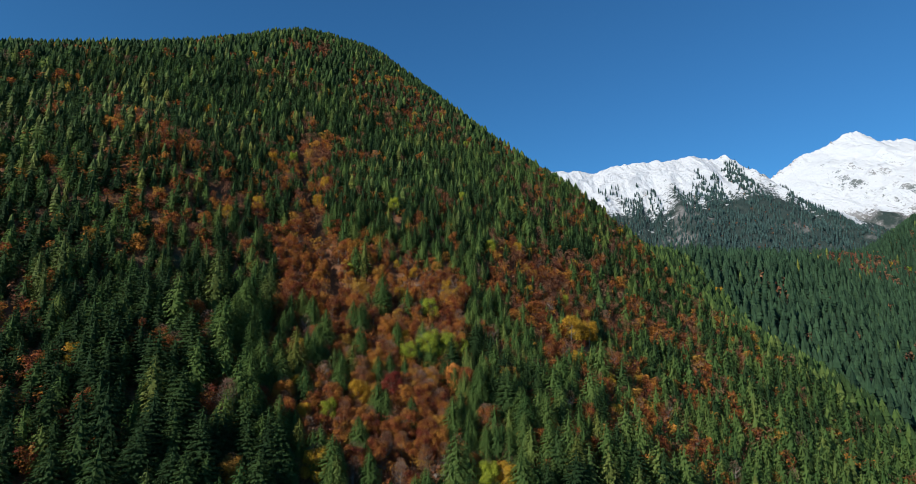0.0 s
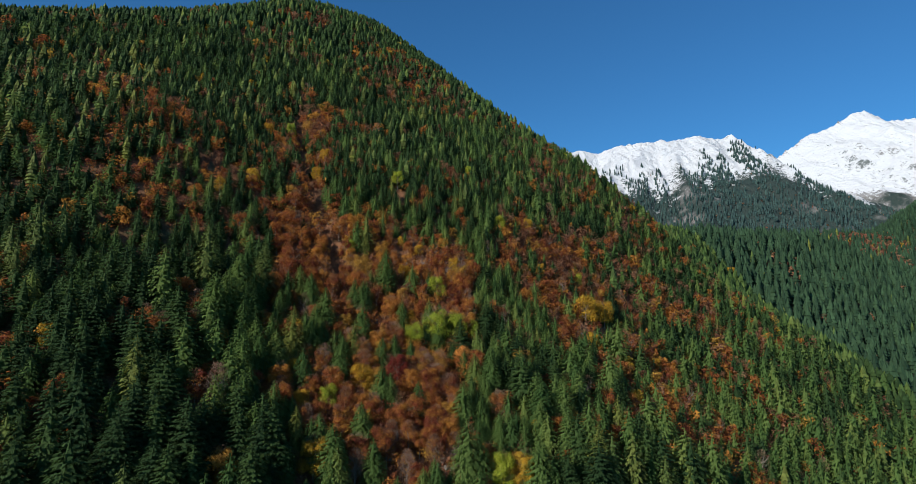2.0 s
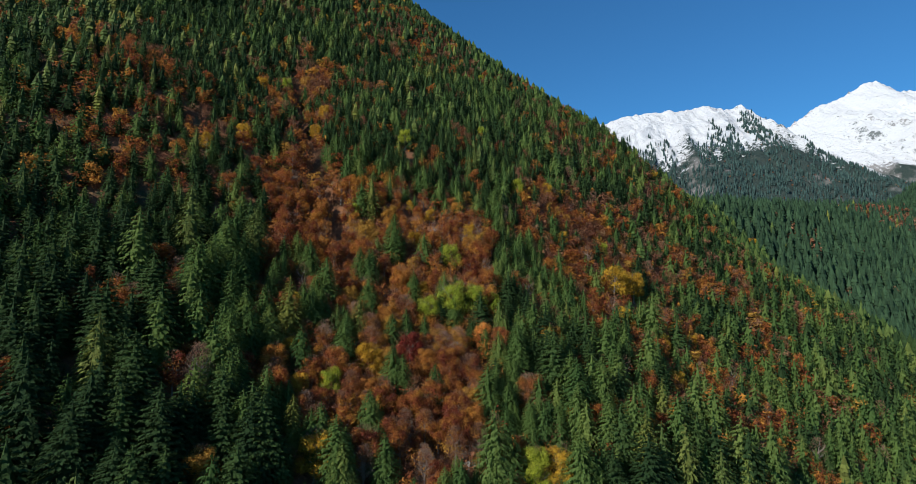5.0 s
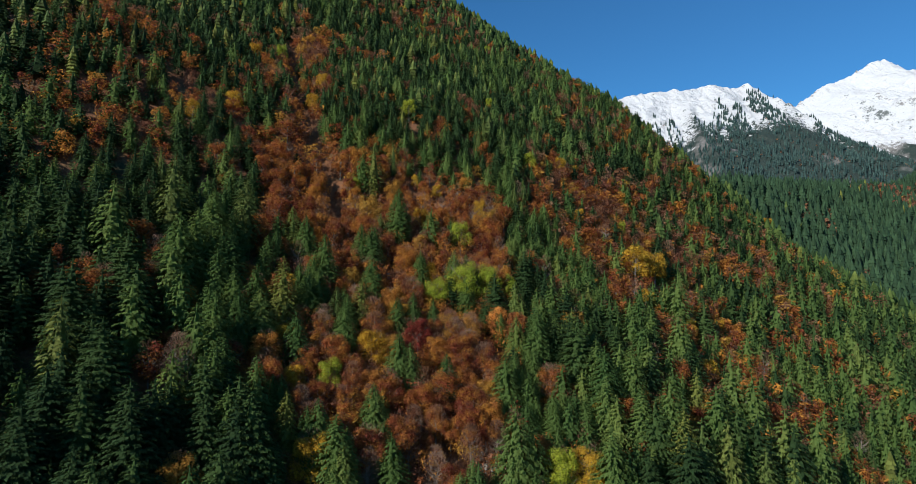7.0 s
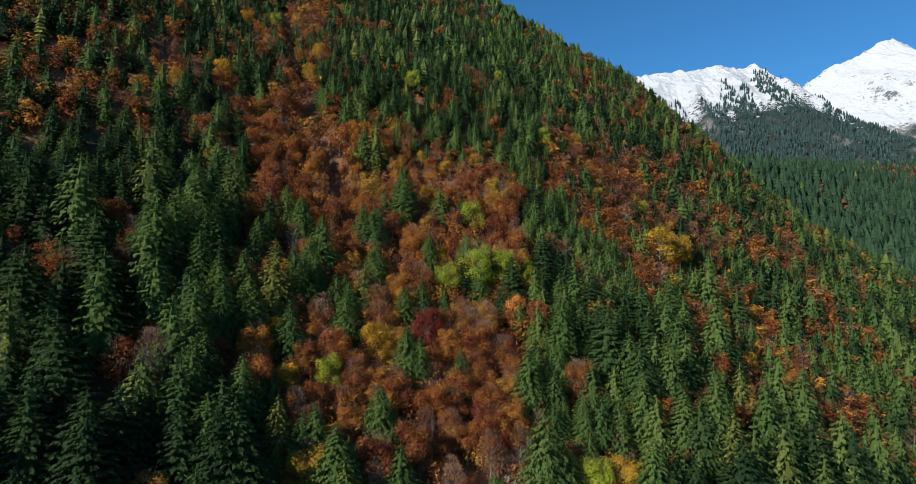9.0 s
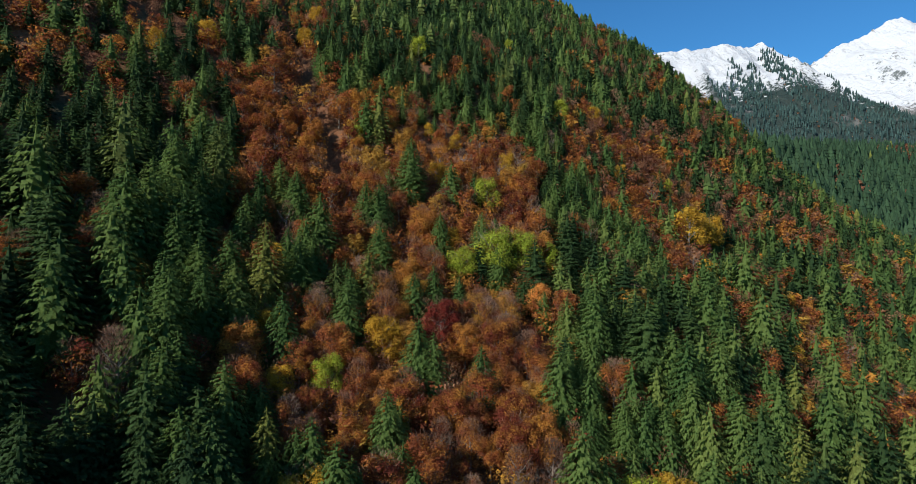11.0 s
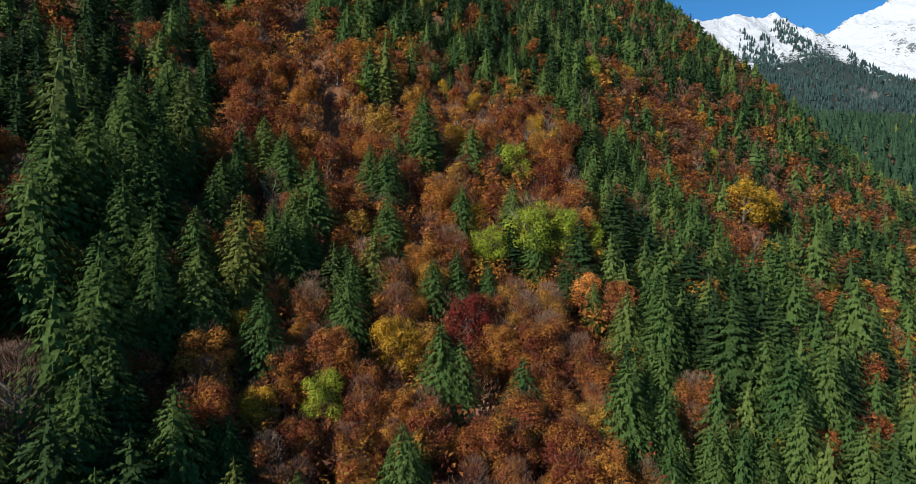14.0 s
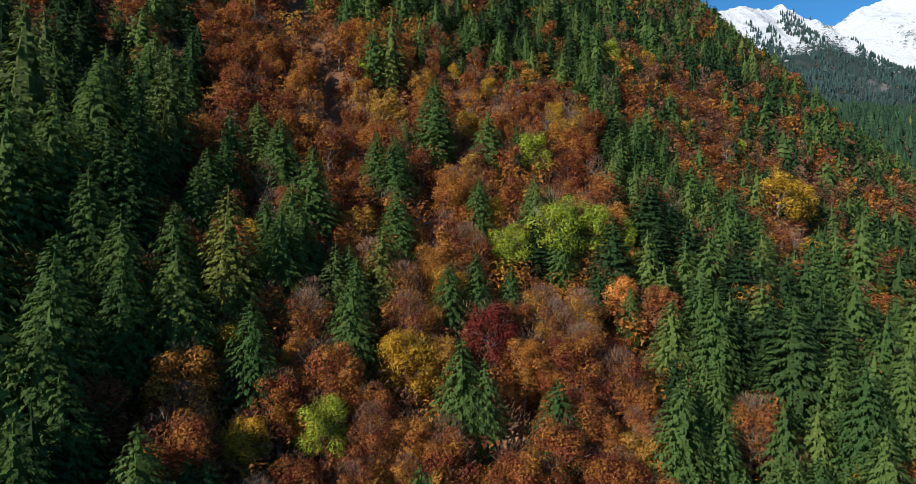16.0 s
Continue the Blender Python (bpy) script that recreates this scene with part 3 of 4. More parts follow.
# ---- where which trees grow ----
# stands of beech: x, y, half width, half length, share
BEECH_STANDS = (
    (-120, 443, 12, 54, 0.90), (-98, 371, 8, 41, 0.90), (-83, 320, 19, 16, 0.95),
    (-81, 315, 13, 18, 0.95), (-64, 323, 15, 22, 0.95), (-42, 320, 16, 21, 0.90), (-25, 319, 18, 18, 0.92), (-15, 345, 14, 13, 0.85), (-44, 281, 6, 10, 0.90),
    (-56, 265, 6, 7, 0.80), (-39, 248, 14, 7, 0.95), (-53, 250, 6, 7, 0.95), (-16, 267, 11, 13, 0.95), (-4, 263, 6, 10, 0.90), (-12, 250, 13, 7, 0.95),
    (-68, 240, 6, 7, 0.90), (-78, 238, 6, 7, 0.85), (-97, 255, 6, 8, 0.85), (-107, 264, 6, 7, 0.70),
)
BEECH_PATCHES = (
    (-208, 603, 30, 52, 0.40), (-270, 347, 14, 22, 0.40), (-70, 660, 70, 90, 0.55),
    (45, 393, 21, 49, 0.85), (75, 421, 27, 32, 0.90), (56, 362, 19, 43, 0.90), (107, 415, 16, 14, 0.90), (138, 441, 17, 22, 0.90), (19, 308, 8, 15, 0.80),
    (16, 266, 6, 7, 0.90), (106, 361, 18, 23, 0.80), (84, 317, 17, 39, 0.85), (110, 329, 30, 21, 0.85), (171, 405, 15, 41, 0.80), (205, 448, 29, 24, 0.70),
    (114, 300, 14, 12, 0.60), (45, 275, 7, 16, 0.70), (-137, 235, 13, 12, 0.60), (-121, 389, 6, 57, 0.60),
)
VALLEY_PATCHES = ((800, 1225, 120, 70, 0.7), (950, 1330, 110, 60, 0.7))
LARCH_STANDS = ((-255, 380, 45, 62, 0.4), (-180, 400, 40, 60, 0.2), (-192, 327, 20, 32, 0.3), (120, 300, 45, 40, 0.05))


def share(x, y, stands):
    out = np.zeros_like(x)
    for cx, cy, rx, ry, w in stands:
        out = np.maximum(out, w * step(1.35, 0.75, np.hypot((x - cx) / rx, (y - cy) / ry)))
    return out


def scatter(x0, x1, y0, y1, gap, seed):
    """Places on a jittered grid."""
    g = np.random.default_rng(seed)
    nx, ny = int((x1 - x0) / gap), int((y1 - y0) / (gap * 0.88))
    i, j = np.meshgrid(np.arange(nx), np.arange(ny), indexing="ij")
    x = x0 + (i + 0.5 * (j % 2) + g.uniform(-0.36, 0.36, i.shape)) * gap
    y = y0 + (j + g.uniform(-0.36, 0.36, i.shape)) * gap * 0.88
    return x.ravel(), y.ravel()


def choose(x, y, seed):
    """The kind of tree at each place."""
    g = np.random.default_rng(seed)
    r, s = g.random(len(x)), g.random(len(x))
    patch = waves(x, y, 45, 71, 3)
    pb = np.maximum(np.maximum(share(x, y, BEECH_STANDS), 0.76 * share(x, y, BEECH_PATCHES)), np.where(y > 480, 0.035 + 0.42 * step(0.60, 0.74, patch), 0.08 + 0.45 * step(0.56, 0.70, patch)))
    pb = np.where((x > 260) & (y > 420), np.maximum(0.012 + 0.2 * step(0.70, 0.8, patch), share(x, y, VALLEY_PATCHES)), pb)
    # half-bare beech among the conifers of the shoulder
    pb = np.maximum(pb, 0.32 * step(15, 70, x) * step(290, 240, x) * step(395, 430, y) * step(680, 600, y))
    spur = step(-95, -112, x) * step(310, 285, y)
    pb = pb * (1 - 0.7 * spur)
    glen = step(12, 0, x) * step(-105, -85, x) * step(225, 238, y) * step(372, 345, y)
    pb = np.maximum(pb, 0.96 * glen)
    pl = np.maximum(share(x, y, LARCH_STANDS), np.where(x > 260, 0.008, np.where(x > 5, 0.02, 0.06)))
    # extra dark firs on the left and above y 370 stand in for shade
    kind = np.where(r < pb, np.where(s < np.where(y > 370, 0.30, 0.54), "beech", np.where(s < 0.92, "halfbare", np.where(s < 0.975, "bare", np.where((s < 0.993) | (y < 330), "gold", "lime")))), np.where(s < pl, "larch", np.where((s - pl) < np.where((x > 260) & (y > 420), 0.7, np.where(y > 370, np.where(x > 5, 0.6, 0.8), np.maximum(0.18 + 0.5 * spur, 0.75 * step(-72, -105, x)))), "fir", "spruce")))
    return kind


for kind, full, middle in (("spruce", 5, 4), ("fir", 3, 3), ("larch", 2, 2), ("beech", 4, 3), ("halfbare", 3, 2), ("bare", 2, 2), ("gold", 2, 1), ("lime", 2, 1), ("orange", 1, 1), ("crimson", 1, 1)):
    stock(kind, FULL, full)
    stock(kind, MIDDLE, middle)

GLEN = (-30.0, 235.0)
TAKEN = []
CLEARINGS = ((-42.8, 299.2, 4.5), (-32.0, 238.5, 5.0), (-6.0, 245.5, 6.5))
GROUPS = {k: "conifers of the slope" if k in ("spruce", "fir", "larch") else "broad-leaved trees of the slope" for k in ("spruce", "fir", "larch", "beech", "halfbare", "bare", "gold", "lime", "orange", "crimson")}
# trees that stand out: x, y, size
LARCH_A = (
    (-93.5, 286.1, 1.29), (-115.8, 276.6, 1.35), (-71.2, 260.1, 1.20), (-56.1, 269.6, 0.77), (-48.3, 273.5, 0.93), (-8.7, 297.4, 0.70), (-55.3, 337.9, 1.17), (63.7, 247.7, 1.17),
    (55.3, 245.7, 1.09), (50.3, 246.0, 1.12),
)
SPRUCE_A = (
    (-99.7, 261.7, 1.28), (-100.3, 274.1, 1.26), (-93.6, 274.4, 1.14), (-90.0, 264.3, 1.03), (-93.2, 264.1, 1.11), (-90.1, 254.5, 1.07), (-87.0, 243.0, 1.01), (-83.5, 251.5, 1.01),
    (-79.5, 296.3, 0.84), (-72.9, 291.7, 0.96), (-81.1, 282.7, 0.84), (-82.8, 278.7, 0.82), (-79.6, 259.8, 0.94), (-82.1, 272.3, 0.84), (-66.2, 277.7, 0.90), (-63.6, 282.7, 1.09),
    (-65.2, 267.7, 0.95), (-63.2, 272.8, 0.86), (-69.8, 273.5, 0.81), (-82.4, 236.0, 1.12), (-79.2, 244.8, 0.98), (-75.0, 250.6, 0.96), (-63.6, 249.3, 0.90), (-80.2, 230.1, 1.05),
    (-77.0, 228.9, 0.89), (-67.2, 226.6, 0.95), (-76.0, 221.1, 1.03), (-64.5, 231.6, 0.64), (-74.8, 228.1, 0.70), (-52.3, 268.9, 0.75), (-51.4, 259.8, 0.91), (-53.5, 299.3, 0.89),
)
SPRUCE_B = (
    (-49.3, 298.1, 0.96), (-47.0, 285.0, 0.89), (-41.4, 319.0, 1.13), (-60.2, 336.8, 0.92), (-35.9, 272.1, 0.78), (-31.1, 276.3, 0.76), (-33.4, 254.1, 0.91), (-29.9, 254.2, 0.81),
    (-18.7, 254.5, 0.79), (-36.7, 243.2, 0.55), (-30.3, 297.1, 0.81), (-27.7, 320.9, 0.87), (-19.6, 325.6, 0.62), (-17.5, 300.4, 0.84), (-12.8, 291.5, 0.73), (-24.2, 279.5, 0.61),
    (-12.9, 309.4, 0.55), (-0.5, 281.1, 0.54), (4.1, 271.2, 0.88), (10.9, 275.5, 0.93), (28.2, 275.4, 0.93), (48.0, 288.5, 0.99), (29.2, 264.6, 1.01), (30.6, 258.8, 1.15),
    (48.4, 279.4, 1.01), (49.2, 274.3, 0.99), (56.8, 309.5, 0.93), (83.8, 340.2, 1.26), (2.5, 259.2, 0.80), (7.2, 264.0, 0.72), (8.8, 262.1, 0.79), (6.2, 253.5, 0.79),
)
SPRUCE_C = (
    (29.5, 252.2, 1.00), (13.2, 250.7, 0.71), (16.3, 251.8, 0.68), (20.0, 252.3, 0.71), (23.0, 250.8, 0.72), (0.4, 232.2, 1.28), (5.5, 234.5, 0.96), (-50.2, 224.1, 0.90),
    (-44.7, 219.6, 1.02), (26.3, 233.4, 1.18), (48.0, 250.8, 1.30), (39.5, 250.4, 1.00), (67.7, 296.2, 1.20), (40.4, 263.8, 1.11), (90.5, 266.2, 1.23), (103.4, 270.4, 1.35),
    (86.7, 279.6, 1.18), (80.2, 280.9, 1.11), (66.7, 262.1, 1.13), (-101.7, 254.0, 1.35),
)
SPRUCE_D = (
    (-98.5, 270.8, 1.35), (-122.7, 253.8, 1.35), (10.8, 268.7, 1.10), (-0.9, 252.6, 1.02),
)
# spruces planted as darker firs: the shade on the left is in their colour
FIR_FOR_SHADED_SPRUCE = (
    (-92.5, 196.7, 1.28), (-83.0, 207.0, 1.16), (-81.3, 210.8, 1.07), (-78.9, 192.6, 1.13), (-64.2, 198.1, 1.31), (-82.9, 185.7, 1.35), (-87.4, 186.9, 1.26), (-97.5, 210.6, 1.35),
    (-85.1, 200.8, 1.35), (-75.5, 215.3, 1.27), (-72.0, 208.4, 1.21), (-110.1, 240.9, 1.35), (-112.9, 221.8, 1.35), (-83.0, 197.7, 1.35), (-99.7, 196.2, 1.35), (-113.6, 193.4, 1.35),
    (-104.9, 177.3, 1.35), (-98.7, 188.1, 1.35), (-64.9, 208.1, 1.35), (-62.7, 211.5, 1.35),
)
FIR_A = (
    (-74.0, 261.7, 0.74), (-18.3, 292.6, 0.80), (-2.3, 288.9, 1.05), (10.3, 306.8, 1.06), (9.8, 298.0, 0.85), (-5.7, 286.0, 0.59), (9.0, 287.3, 0.70), (18.4, 285.2, 0.74),
    (23.7, 287.1, 1.11), (17.2, 273.7, 0.94), (22.2, 272.2, 1.15), (35.7, 292.4, 0.88), (41.4, 295.0, 1.04), (39.3, 279.1, 0.94), (96.2, 341.6, 1.10), (2.6, 264.7, 0.75),
    (48.5, 237.7, 1.34), (36.8, 236.1, 1.03), (23.9, 267.5, 1.35), (43.0, 248.1, 1.20), (79.2, 261.2, 1.20), (73.4, 262.4, 1.06), (91.6, 263.0, 1.34),
)
GOLD_A = (
    (-42.2, 259.9, 0.97), (71.5, 364.0, 1.30), (85.5, 376.5, 1.15), (79.0, 371.0, 1.00), (-68.7, 255.1, 0.71), (-75.8, 264.1, 0.65), (-62.4, 242.4, 0.65), (21.3, 237.9, 1.00), (30.0, 257.5, 0.71),
    (-50.8, 220.3, 0.96), (-94.9, 377.7, 0.68), (327.3, 725.2, 1.00), (-27.0, 349.2, 0.54), (-37.3, 352.1, 0.45), (-33.1, 330.3, 0.68),
)
LIME_A = (
    (-13.5, 294.1, 1.25), (-4.5, 298.5, 1.04), (3.1, 302.7, 0.79), (-23.6, 291.1, 0.87), (-15.3, 324.3, 0.91), (-53.1, 247.4, 0.79), (-79.8, 246.8, 0.58), (13.3, 235.9, 0.99),
    (-45.1, 395.9, 0.78),
)
ORANGE_A = (
    (-1.7, 285.5, 0.72),
)
CRIMSON_A = (
    (-28.6, 267.9, 0.94),
)
BEECH_A = (
    (-78.2, 235.4, 0.88), (-71.1, 243.9, 0.92), (-53.1, 252.9, 0.95), (-67.1, 238.6, 0.70), (26.0, 286.5, 0.98), (-54.5, 238.4, 0.76), (-40.9, 248.9, 0.77), (-25.8, 248.2, 0.74),
    (-11.2, 250.2, 0.87), (-12.7, 255.0, 0.84), (-2.8, 255.3, 0.83), (-22.5, 266.0, 0.79), (-79.1, 306.8, 0.98), (-86.9, 301.9, 0.98), (-76.4, 302.4, 0.91), (-75.1, 202.3, 0.98),
    (-38.0, 227.5, 0.98), (-68.0, 233.6, 0.98), (-11.1, 247.8, 0.98), (-6.7, 245.5, 0.98), (-11.2, 243.0, 0.98), (-30.8, 233.8, 0.98), (100.2, 292.9, 0.98), (93.3, 297.9, 0.98),
    (-119.8, 262.2, 0.98), (-14.0, 265.3, 0.98), (-36.3, 301.3, 0.98), (-25.9, 246.3, 0.94), (-18.6, 251.1, 0.97),
)
HALFBARE_A = (
    (-42.7, 266.0, 0.95), (-44.4, 272.3, 0.95), (13.4, 259.7, 0.95), (-32.8, 285.6, 0.95), (-35.8, 249.1, 0.81), (-47.6, 240.5, 0.71), (-59.7, 265.8, 0.79), (-6.9, 264.2, 0.90),
    (-11.9, 269.1, 0.84), (-18.5, 275.1, 0.87), (-111.3, 259.6, 0.95), (-114.9, 238.6, 0.95), (-106.8, 248.1, 0.95),
)
BARE_A = (
    (-86.4, 224.7, 1.14), (-4.1, 241.3, 0.85), (-37.4, 223.7, 0.85), (-20.4, 229.0, 0.85), (-28.1, 234.3, 0.85), (-11.4, 238.8, 0.85), (12.9, 366.5, 0.85),
)
for kind, spots in (("larch", LARCH_A), ("spruce", SPRUCE_A), ("spruce", SPRUCE_B), ("spruce", SPRUCE_C), ("spruce", SPRUCE_D), ("fir", FIR_A), ("fir", FIR_FOR_SHADED_SPRUCE), ("gold", GOLD_A), ("lime", LIME_A), ("orange", ORANGE_A), ("crimson", CRIMSON_A), ("beech", BEECH_A), ("halfbare", HALFBARE_A), ("bare", BARE_A)):
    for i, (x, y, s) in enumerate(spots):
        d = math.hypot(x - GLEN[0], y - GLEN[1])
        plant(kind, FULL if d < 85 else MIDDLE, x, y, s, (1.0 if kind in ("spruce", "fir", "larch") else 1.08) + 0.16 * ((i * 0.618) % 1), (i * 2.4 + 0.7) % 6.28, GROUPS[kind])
        TAKEN.append((x, y, 2.6 * s + 0.6))
        if kind in ("orange", "crimson") or (kind in ("gold", "lime") and y > 280):
            TAKEN.append((x - 1.0, y - 9.0, 4.0 * s + 1.6))
        if kind not in ("spruce", "fir", "beech", "halfbare"):
            TAKEN.append((x + 1.5, y - 4.0, 4.0 * s + 1.4))

rng = np.random.default_rng(12)
hx, hy = scatter(-420, 330, 130, 900, 6.3, 4)
near = np.hypot(hx - GLEN[0], (hy - GLEN[1]) * 0.9)
keep = np.ones(len(hx), bool)
for cx, cy, cr in TAKEN:
    keep &= np.hypot(hx - cx, hy - cy) > cr
for cx, cy, cr in CLEARINGS:
    keep &= np.hypot(hx - cx, hy - cy) > cr
keep &= ravine(hx, hy) < 0.5
spur_foot = (hx < -68) & (hx > -125) & (hy < 262)
keep &= ~spur_foot | (rng.random(len(hx)) < 0.55)
hx, hy, near = hx[keep], hy[keep], near[keep]
hk = choose(hx, hy, 8)
order = np.argsort(near)
hx, hy, near, hk = hx[order], hy[order], near[order], hk[order]
# the nearest of each kind are things of their own
LIMIT = {"spruce": 155, "fir": 190, "larch": 50, "beech": 170, "halfbare": 120, "bare": 40, "gold": 30, "lime": 20}
things = np.zeros(len(hx), bool)
for i, (x, y, d, k) in enumerate(zip(hx, hy, near, hk)):
    if LIMIT[k] < 1 or d > 210:
        continue
    LIMIT[k] -= 1
    things[i] = True
    conif = GROUPS[k].startswith("conif")
    plant(k, FULL if d < 45 else MIDDLE, x, y, (rng.uniform(0.6, 1.0) if x > 5 else rng.uniform(0.85, 1.2) if x < -68 and y < 262 else rng.uniform(0.45, 0.85)) if conif else rng.uniform(0.55, 0.92), rng.uniform(0.95, 1.2), rng.uniform(0, 6.28), GROUPS[k])
# a stock tree that found no place is taken away again
for made in STOCK.values():
    for t in made:
        if t.name not in USED:
            for o in (*t.children_recursive, t):
                bpy.data.objects.remove(o)


# ---- woods that cannot be counted ----
def woods(name, label, x, y, kinds, shapes, seed, scales, base=None):
    """Many far trees as one mesh."""
    g = np.random.default_rng(seed)
    z = land(x, y) if base is None else base
    vs, fs, ts, ss, n = [], [], [], [], 0
    slots = sorted(set(shapes[k][0] for k in shapes))
    for k in shapes:
        slot, variants = shapes[k]
        idx = np.nonzero(kinds == k)[0]
        pick = g.integers(0, len(variants), len(idx))
        for j, (v, f) in enumerate(variants):
            m = idx[pick == j]
            if not len(m):
                continue
            a, s = g.uniform(0, 6.283, len(m)), g.uniform(*scales, len(m))
            w = s * g.uniform(0.95, 1.3, len(m))
            c, q = np.cos(a) * w, np.sin(a) * w
            p = np.empty((len(m), len(v), 3), np.float32)
            p[:, :, 0] = x[m][:, None] + c[:, None] * v[None, :, 0] - q[:, None] * v[None, :, 1]
            p[:, :, 1] = y[m][:, None] + q[:, None] * v[None, :, 0] + c[:, None] * v[None, :, 1]
            p[:, :, 2] = z[m][:, None] + s[:, None] * v[None, :, 2]
            vs.append(p.reshape(-1, 3))
            fs.append((f[None] + (n + np.arange(len(m)) * len(v))[:, None, None]).reshape(-1, 3))
            ts.append(np.repeat(g.random(len(m)), len(v)))
            ss.append(np.full(len(m) * len(f), slots.index(slot)))
            n += len(m) * len(v)
    me = mesh_from(name, np.concatenate(vs), np.concatenate(fs), [MAT[s, True] for s in slots], np.concatenate(ss), np.concatenate(ts))
    return tagged(new(name, me), label, "woods", kind="stuff")


def far_shapes(tiers, sides, leaves, size):
    return {
        "spruce": ("spruce", [tiered_conifer(900 + i, 18.5, 4.3, tiers, sides, 0.62, 0.35) for i in range(6)]),
        "fir": ("fir", [tiered_conifer(920 + i, 17, 4.5, tiers, sides, 0.66, 0.2) for i in range(5)]),
        "larch": ("larch", [tiered_conifer(930 + i, 19, 3.8, tiers, sides, 0.6, 0.3) for i in range(3)]),
        "beech": ("beech", [broad_crown(940 + i, 15, 4.9, 9, leaves, size, 0.3) for i in range(5)]),
        "halfbare": ("russet", [broad_crown(950 + i, 15, 4.6, 8, leaves, size * 0.75, 0.5) for i in range(3)]),
        "bare": ("twig", [bare_twigs(960 + i, 16, 4.0, leaves, 0.14) for i in range(2)]),
        "gold": ("gold", [broad_crown(970 + i, 15, 4.4, 8, leaves, size, 0.3) for i in range(2)]),
        "lime": ("lime", [broad_crown(980 + i, 15, 4.4, 8, leaves, size, 0.3) for i in range(2)]),
    }


rest = ~things
inner, middle_band, far_band = rest & (near < 210), rest & (near >= 210) & (near < 360), rest & (near >= 360)
close = far_shapes(9, 6, 430, 0.66)
close["spruce"] = ("spruce", [conifer_crown(700 + i, 18.5, 4.6, 80, 3, 1.5, 0.05, 0.45, 0.8, 0.13, 0, 0.95, 1.8) for i in range(5)])
close["fir"] = ("fir", [conifer_crown(710 + i, 17, 4.8, 80, 3, 1.5, 0.05, 0.28, 0.88, 0.10, 13, 0.55, 1.6) for i in range(4)])
fine_woods = dict(close)
fine_woods["spruce"] = ("spruce", [conifer_crown(740 + i, 18.5, 4.4, 160, 4, 1.05, 0.05, 0.4, 0.8, 0.15, 0, 0.9, 1.85) for i in range(4)])
fine_woods["fir"] = ("fir", [conifer_crown(750 + i, 17, 4.6, 160, 4, 1.05, 0.05, 0.25, 0.88, 0.10, 15, 0.5, 1.6) for i in range(3)])
edge = inner & (near < 135)
woods("hollow_woods", "spruce and fir round the hollow with rust-brown beech", hx[edge], hy[edge], hk[edge], fine_woods, 29, (0.55, 0.95))
inner &= ~edge
woods("slope_woods", "mixed autumn woods of spruce, fir and rust-brown beech", hx[inner], hy[inner], hk[inner], close, 30, (0.5, 0.92))
mid = far_shapes(8, 5, 190, 0.95)
mid["spruce"] = ("spruce", [conifer_crown(720 + i, 18.5, 4.5, 54, 2, 2.0, 0.05, 0.45, 0.8, 0.14, 0, 0.95, 1.75) for i in range(5)])
mid["fir"] = ("fir", [conifer_crown(730 + i, 17, 4.7, 54, 2, 2.0, 0.05, 0.28, 0.88, 0.10, 11, 0.6, 1.55) for i in range(4)])
woods("mixed_woods", "mixed woods of dark spruce and brown beech", hx[middle_band], hy[middle_band], hk[middle_band], mid, 31, (0.6, 1.05))
woods("ridge_woods", "dark conifer woods with brown beech up to the ridge", hx[far_band], hy[far_band], hk[far_band], far_shapes(6, 4, 70, 1.4), 32, (0.6, 1.1))

# young beech and brushwood between the stems
ux, uy = scatter(-230, 260, 170, 470, 5.2, 44)
thick = np.maximum(share(ux, uy, BEECH_STANDS), share(ux, uy, BEECH_PATCHES)) + 0.25
thick = np.maximum(thick, 0.95 * step(12, 0, ux) * step(-100, -85, ux) * step(225, 236, uy) * step(360, 345, uy))
thick *= np.where((ux < -80) & (ux > -128) & (uy < 300), 0.6, 1.0)
for cx, cy, cr in CLEARINGS:
    thick *= np.hypot(ux - cx, uy - cy) > cr
pickup = np.random.default_rng(45).random(len(ux)) < thick
pickup &= ~((ux < -80) & (ux > -130) & (uy < 270)) | (np.random.default_rng(48).random(len(ux)) < 0.25)
pickup &= ravine(ux, uy) < 0.5
ux, uy = ux[pickup], uy[pickup]
uk = np.where(np.random.default_rng(46).random(len(ux)) < 0.7, "beech", "halfbare")


def brush(leaves, size):
    return {
        "beech": ("beech", [broad_crown(600 + i, 9, 4.0, 7, leaves, size, 0.3) for i in range(4)]),
        "halfbare": ("russet", [join([broad_crown(610 + i, 8, 3.8, 7, leaves * 2 // 3, size * 0.9, 0.5), bare_twigs(620 + i, 10, 3.4, leaves, 0.05, 0.2)]) for i in range(3)]),
    }


by_glen = np.hypot(ux - GLEN[0], uy - GLEN[1]) < 95
woods("brushwood", "rust-brown young beech and bare brush under the trees", ux[by_glen], uy[by_glen], uk[by_glen], brush(300, 0.46), 47, (0.7, 1.25))
woods("undergrowth", "rust-brown young beech under the trees of the slope", ux[~by_glen], uy[~by_glen], uk[~by_glen], brush(90, 0.85), 49, (0.55, 1.1))

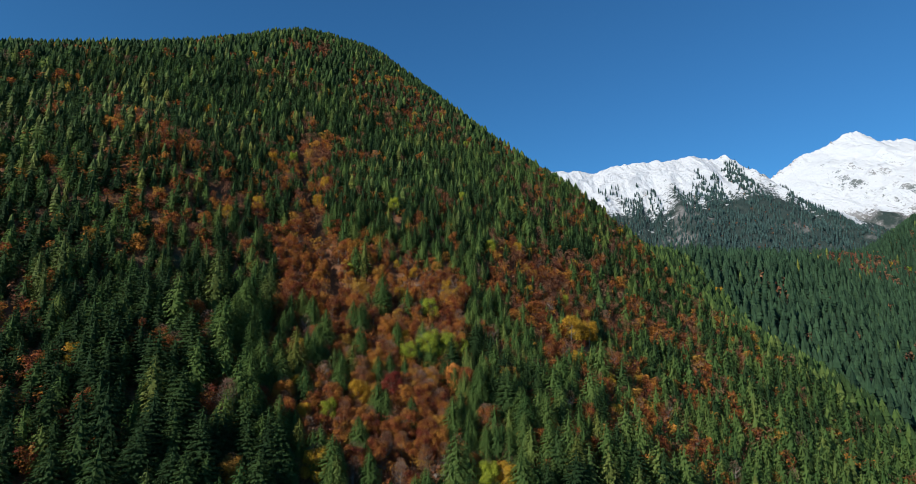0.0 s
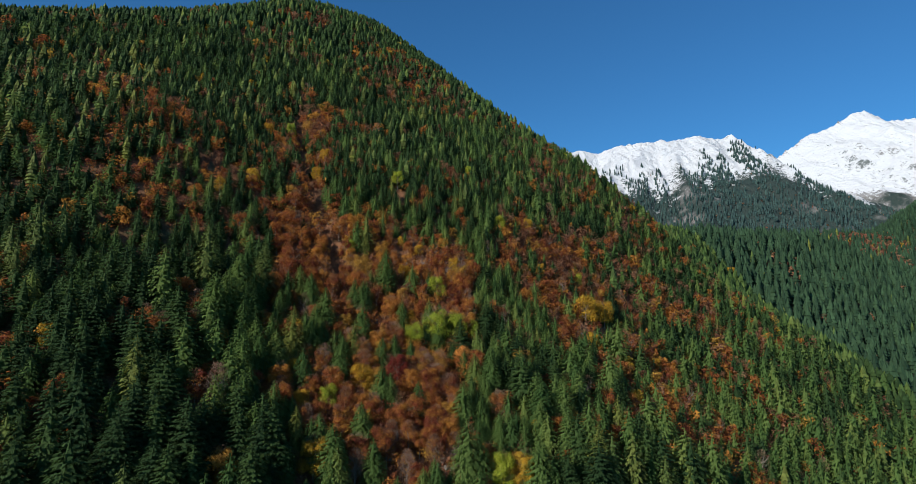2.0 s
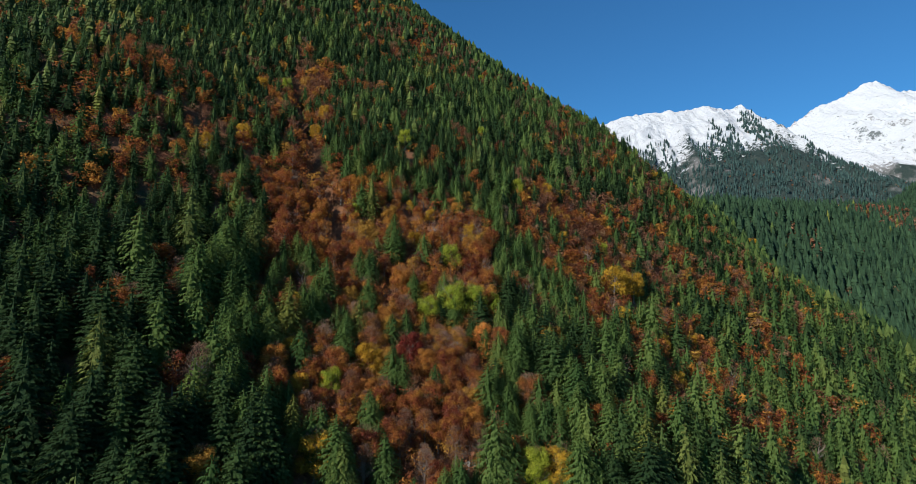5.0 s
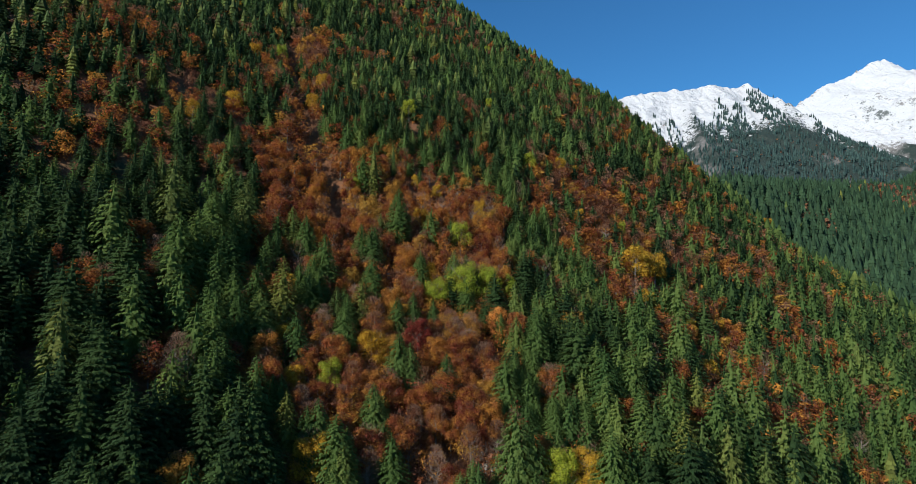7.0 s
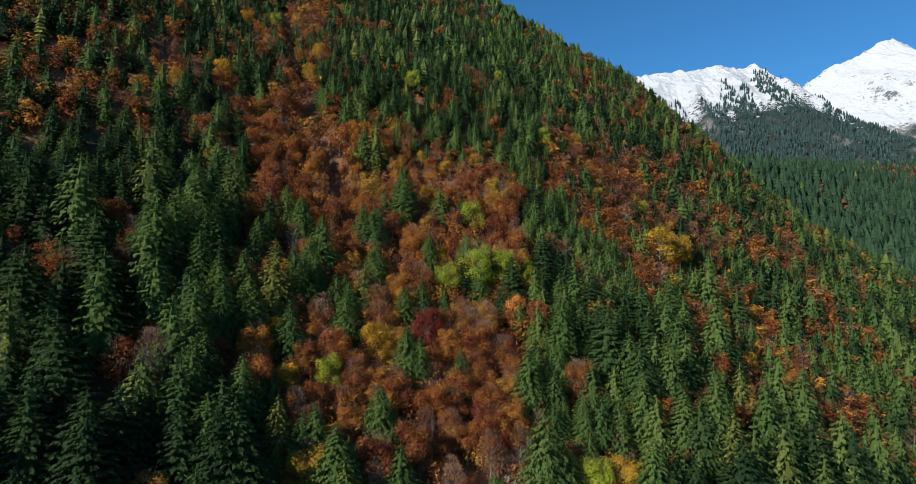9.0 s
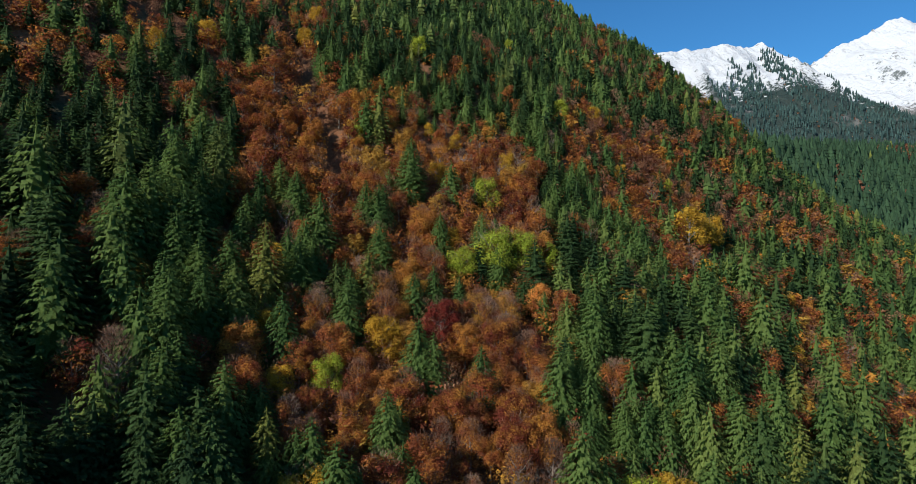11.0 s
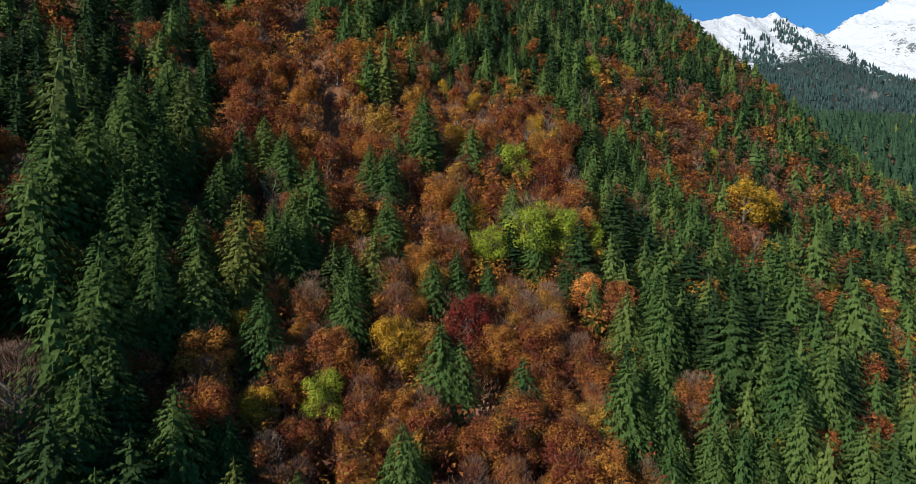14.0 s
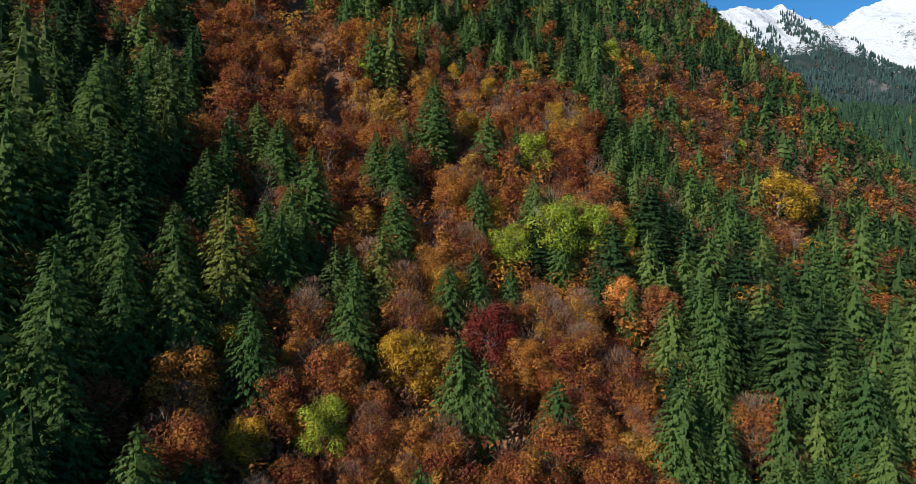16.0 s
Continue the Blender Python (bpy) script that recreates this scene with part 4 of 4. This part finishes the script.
vx, vy = scatter(330, 1600, 330, 1800, 11.5, 14)
inside = (np.arctan2(vx, vy) < radians(47)) & (np.arctan2(vx, vy) > radians(14))
vx, vy = vx[inside], vy[inside]
vk = choose(vx, vy, 18)
simple = {
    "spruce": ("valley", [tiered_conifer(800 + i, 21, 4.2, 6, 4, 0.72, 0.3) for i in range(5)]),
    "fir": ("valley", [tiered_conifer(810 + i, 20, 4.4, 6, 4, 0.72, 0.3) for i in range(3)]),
    "larch": ("larch", [tiered_conifer(820 + i, 20, 3.6, 6, 4, 0.72, 0.3) for i in range(2)]),
    "beech": ("russet", [broad_crown(830 + i, 15, 4.6, 5, 32, 2.0, 0.3) for i in range(4)]),
    "halfbare": ("russet", [broad_crown(840 + i, 15, 4.2, 5, 32, 2.0, 0.3) for i in range(3)]),
    "bare": ("twig", [broad_crown(850 + i, 15, 4.2, 5, 32, 2.0, 0.3) for i in range(2)]),
    "gold": ("gold", [broad_crown(860 + i, 14, 4.0, 5, 32, 2.0, 0.3) for i in range(2)]),
    "lime": ("lime", [broad_crown(870 + i, 15, 4.0, 5, 32, 2.0, 0.3) for i in range(2)]),
}
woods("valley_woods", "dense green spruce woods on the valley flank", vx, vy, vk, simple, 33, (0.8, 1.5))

lx, ly = scatter(-340, 400, -120, 128, 8.0, 24)
lk = choose(lx, ly, 25)
woods("lower_woods", "mixed woods on the lower slope and the valley floor", lx, ly, lk, simple, 36, (0.7, 1.1))

# conifers of the wooded mountain, thinning out into the snow
g = np.random.default_rng(77)
mx_, mb = g.uniform(300, 1950, 15000), g.uniform(30, 1050, 15000)
mz = near_mountain(mx_, mb)
high = mz - 260 * near_warmth(mx_, mb, 0.80) + 120 * (waves(mx_, mb, 60, 61, 3) - 0.5)
dens = step(640, 430, high) * step(0.22, 0.42, waves(mx_, mb, 120, 65, 3))
# gullies run down through the woods
dens *= np.maximum(step(0.46, 0.62, waves(mx_ + 0.25 * mb, mb * 0.10, 62, 67, 3)), step(500, 400, mz))
ok = g.random(len(mx_)) < dens
mx_, mb, mz = mx_[ok], mb[ok], mz[ok]
mk = np.where(g.random(len(mx_)) < 0.95, "fir", "halfbare")
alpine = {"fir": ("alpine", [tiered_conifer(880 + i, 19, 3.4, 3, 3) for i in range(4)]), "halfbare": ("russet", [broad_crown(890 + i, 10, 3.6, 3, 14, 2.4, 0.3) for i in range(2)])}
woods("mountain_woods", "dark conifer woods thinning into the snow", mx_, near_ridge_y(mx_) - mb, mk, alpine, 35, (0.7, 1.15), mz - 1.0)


# ---- stones in the clearings ----
def stones(name, label, places, seed):
    g = np.random.default_rng(seed)
    base = np.array([(1, 0, 0), (-1, 0, 0), (0, 1, 0), (0, -1, 0), (0, 0, 1), (0, 0, -1)], float)
    faces = np.array([(0, 2, 4), (2, 1, 4), (1, 3, 4), (3, 0, 4), (2, 0, 5), (1, 2, 5), (3, 1, 5), (0, 3, 5)])
    mids, index = list(base), {}
    fine = []
    for a, b, c in faces:
        k = []
        for p, q in ((a, b), (b, c), (c, a)):
            key = (min(p, q), max(p, q))
            if key not in index:
                index[key] = len(mids)
                m = base[p] + base[q]
                mids.append(m / np.linalg.norm(m))
            k.append(index[key])
        fine += [(a, k[0], k[2]), (k[0], b, k[1]), (k[2], k[1], c), (k[0], k[1], k[2])]
    ball, fine = np.array(mids), np.array(fine)
    pieces = []
    for cx, cy, reach, count in places:
        for i in range(count):
            a, r = g.uniform(0, 6.283), reach * math.sqrt(g.random())
            x, y = cx + r * math.cos(a), cy + r * math.sin(a)
            s = g.uniform(0.25, 0.6) if g.random() < 0.85 else g.uniform(0.6, 1.3)
            v = ball * g.uniform(0.7, 1.2, (len(ball), 1)) * s * g.uniform(0.7, 1.2, 3)
            pieces.append((v + np.array([x, y, float(land(x, y)) + 0.15 * s]), fine))
    v, f = join(pieces)
    m, nt, n, l, bsdf = material("pale limestone")
    l.new(ramp(nt, [(0.3, (0.12, 0.115, 0.10)), (0.6, (0.25, 0.24, 0.215)), (0.8, (0.36, 0.35, 0.31))], noise_tex(nt, 1.5, 4, 0.7, "World")), bsdf.inputs["Base Color"])
    bsdf.inputs["Roughness"].default_value = 0.9
    return tagged(new(name, mesh_from(name, v, f, [m])), label, "rocks", kind="stuff")


stones("scree", "pale grey stones strewn over the leaf litter", [(x, y, r * 0.9, 90) for x, y, r in CLEARINGS], 91)
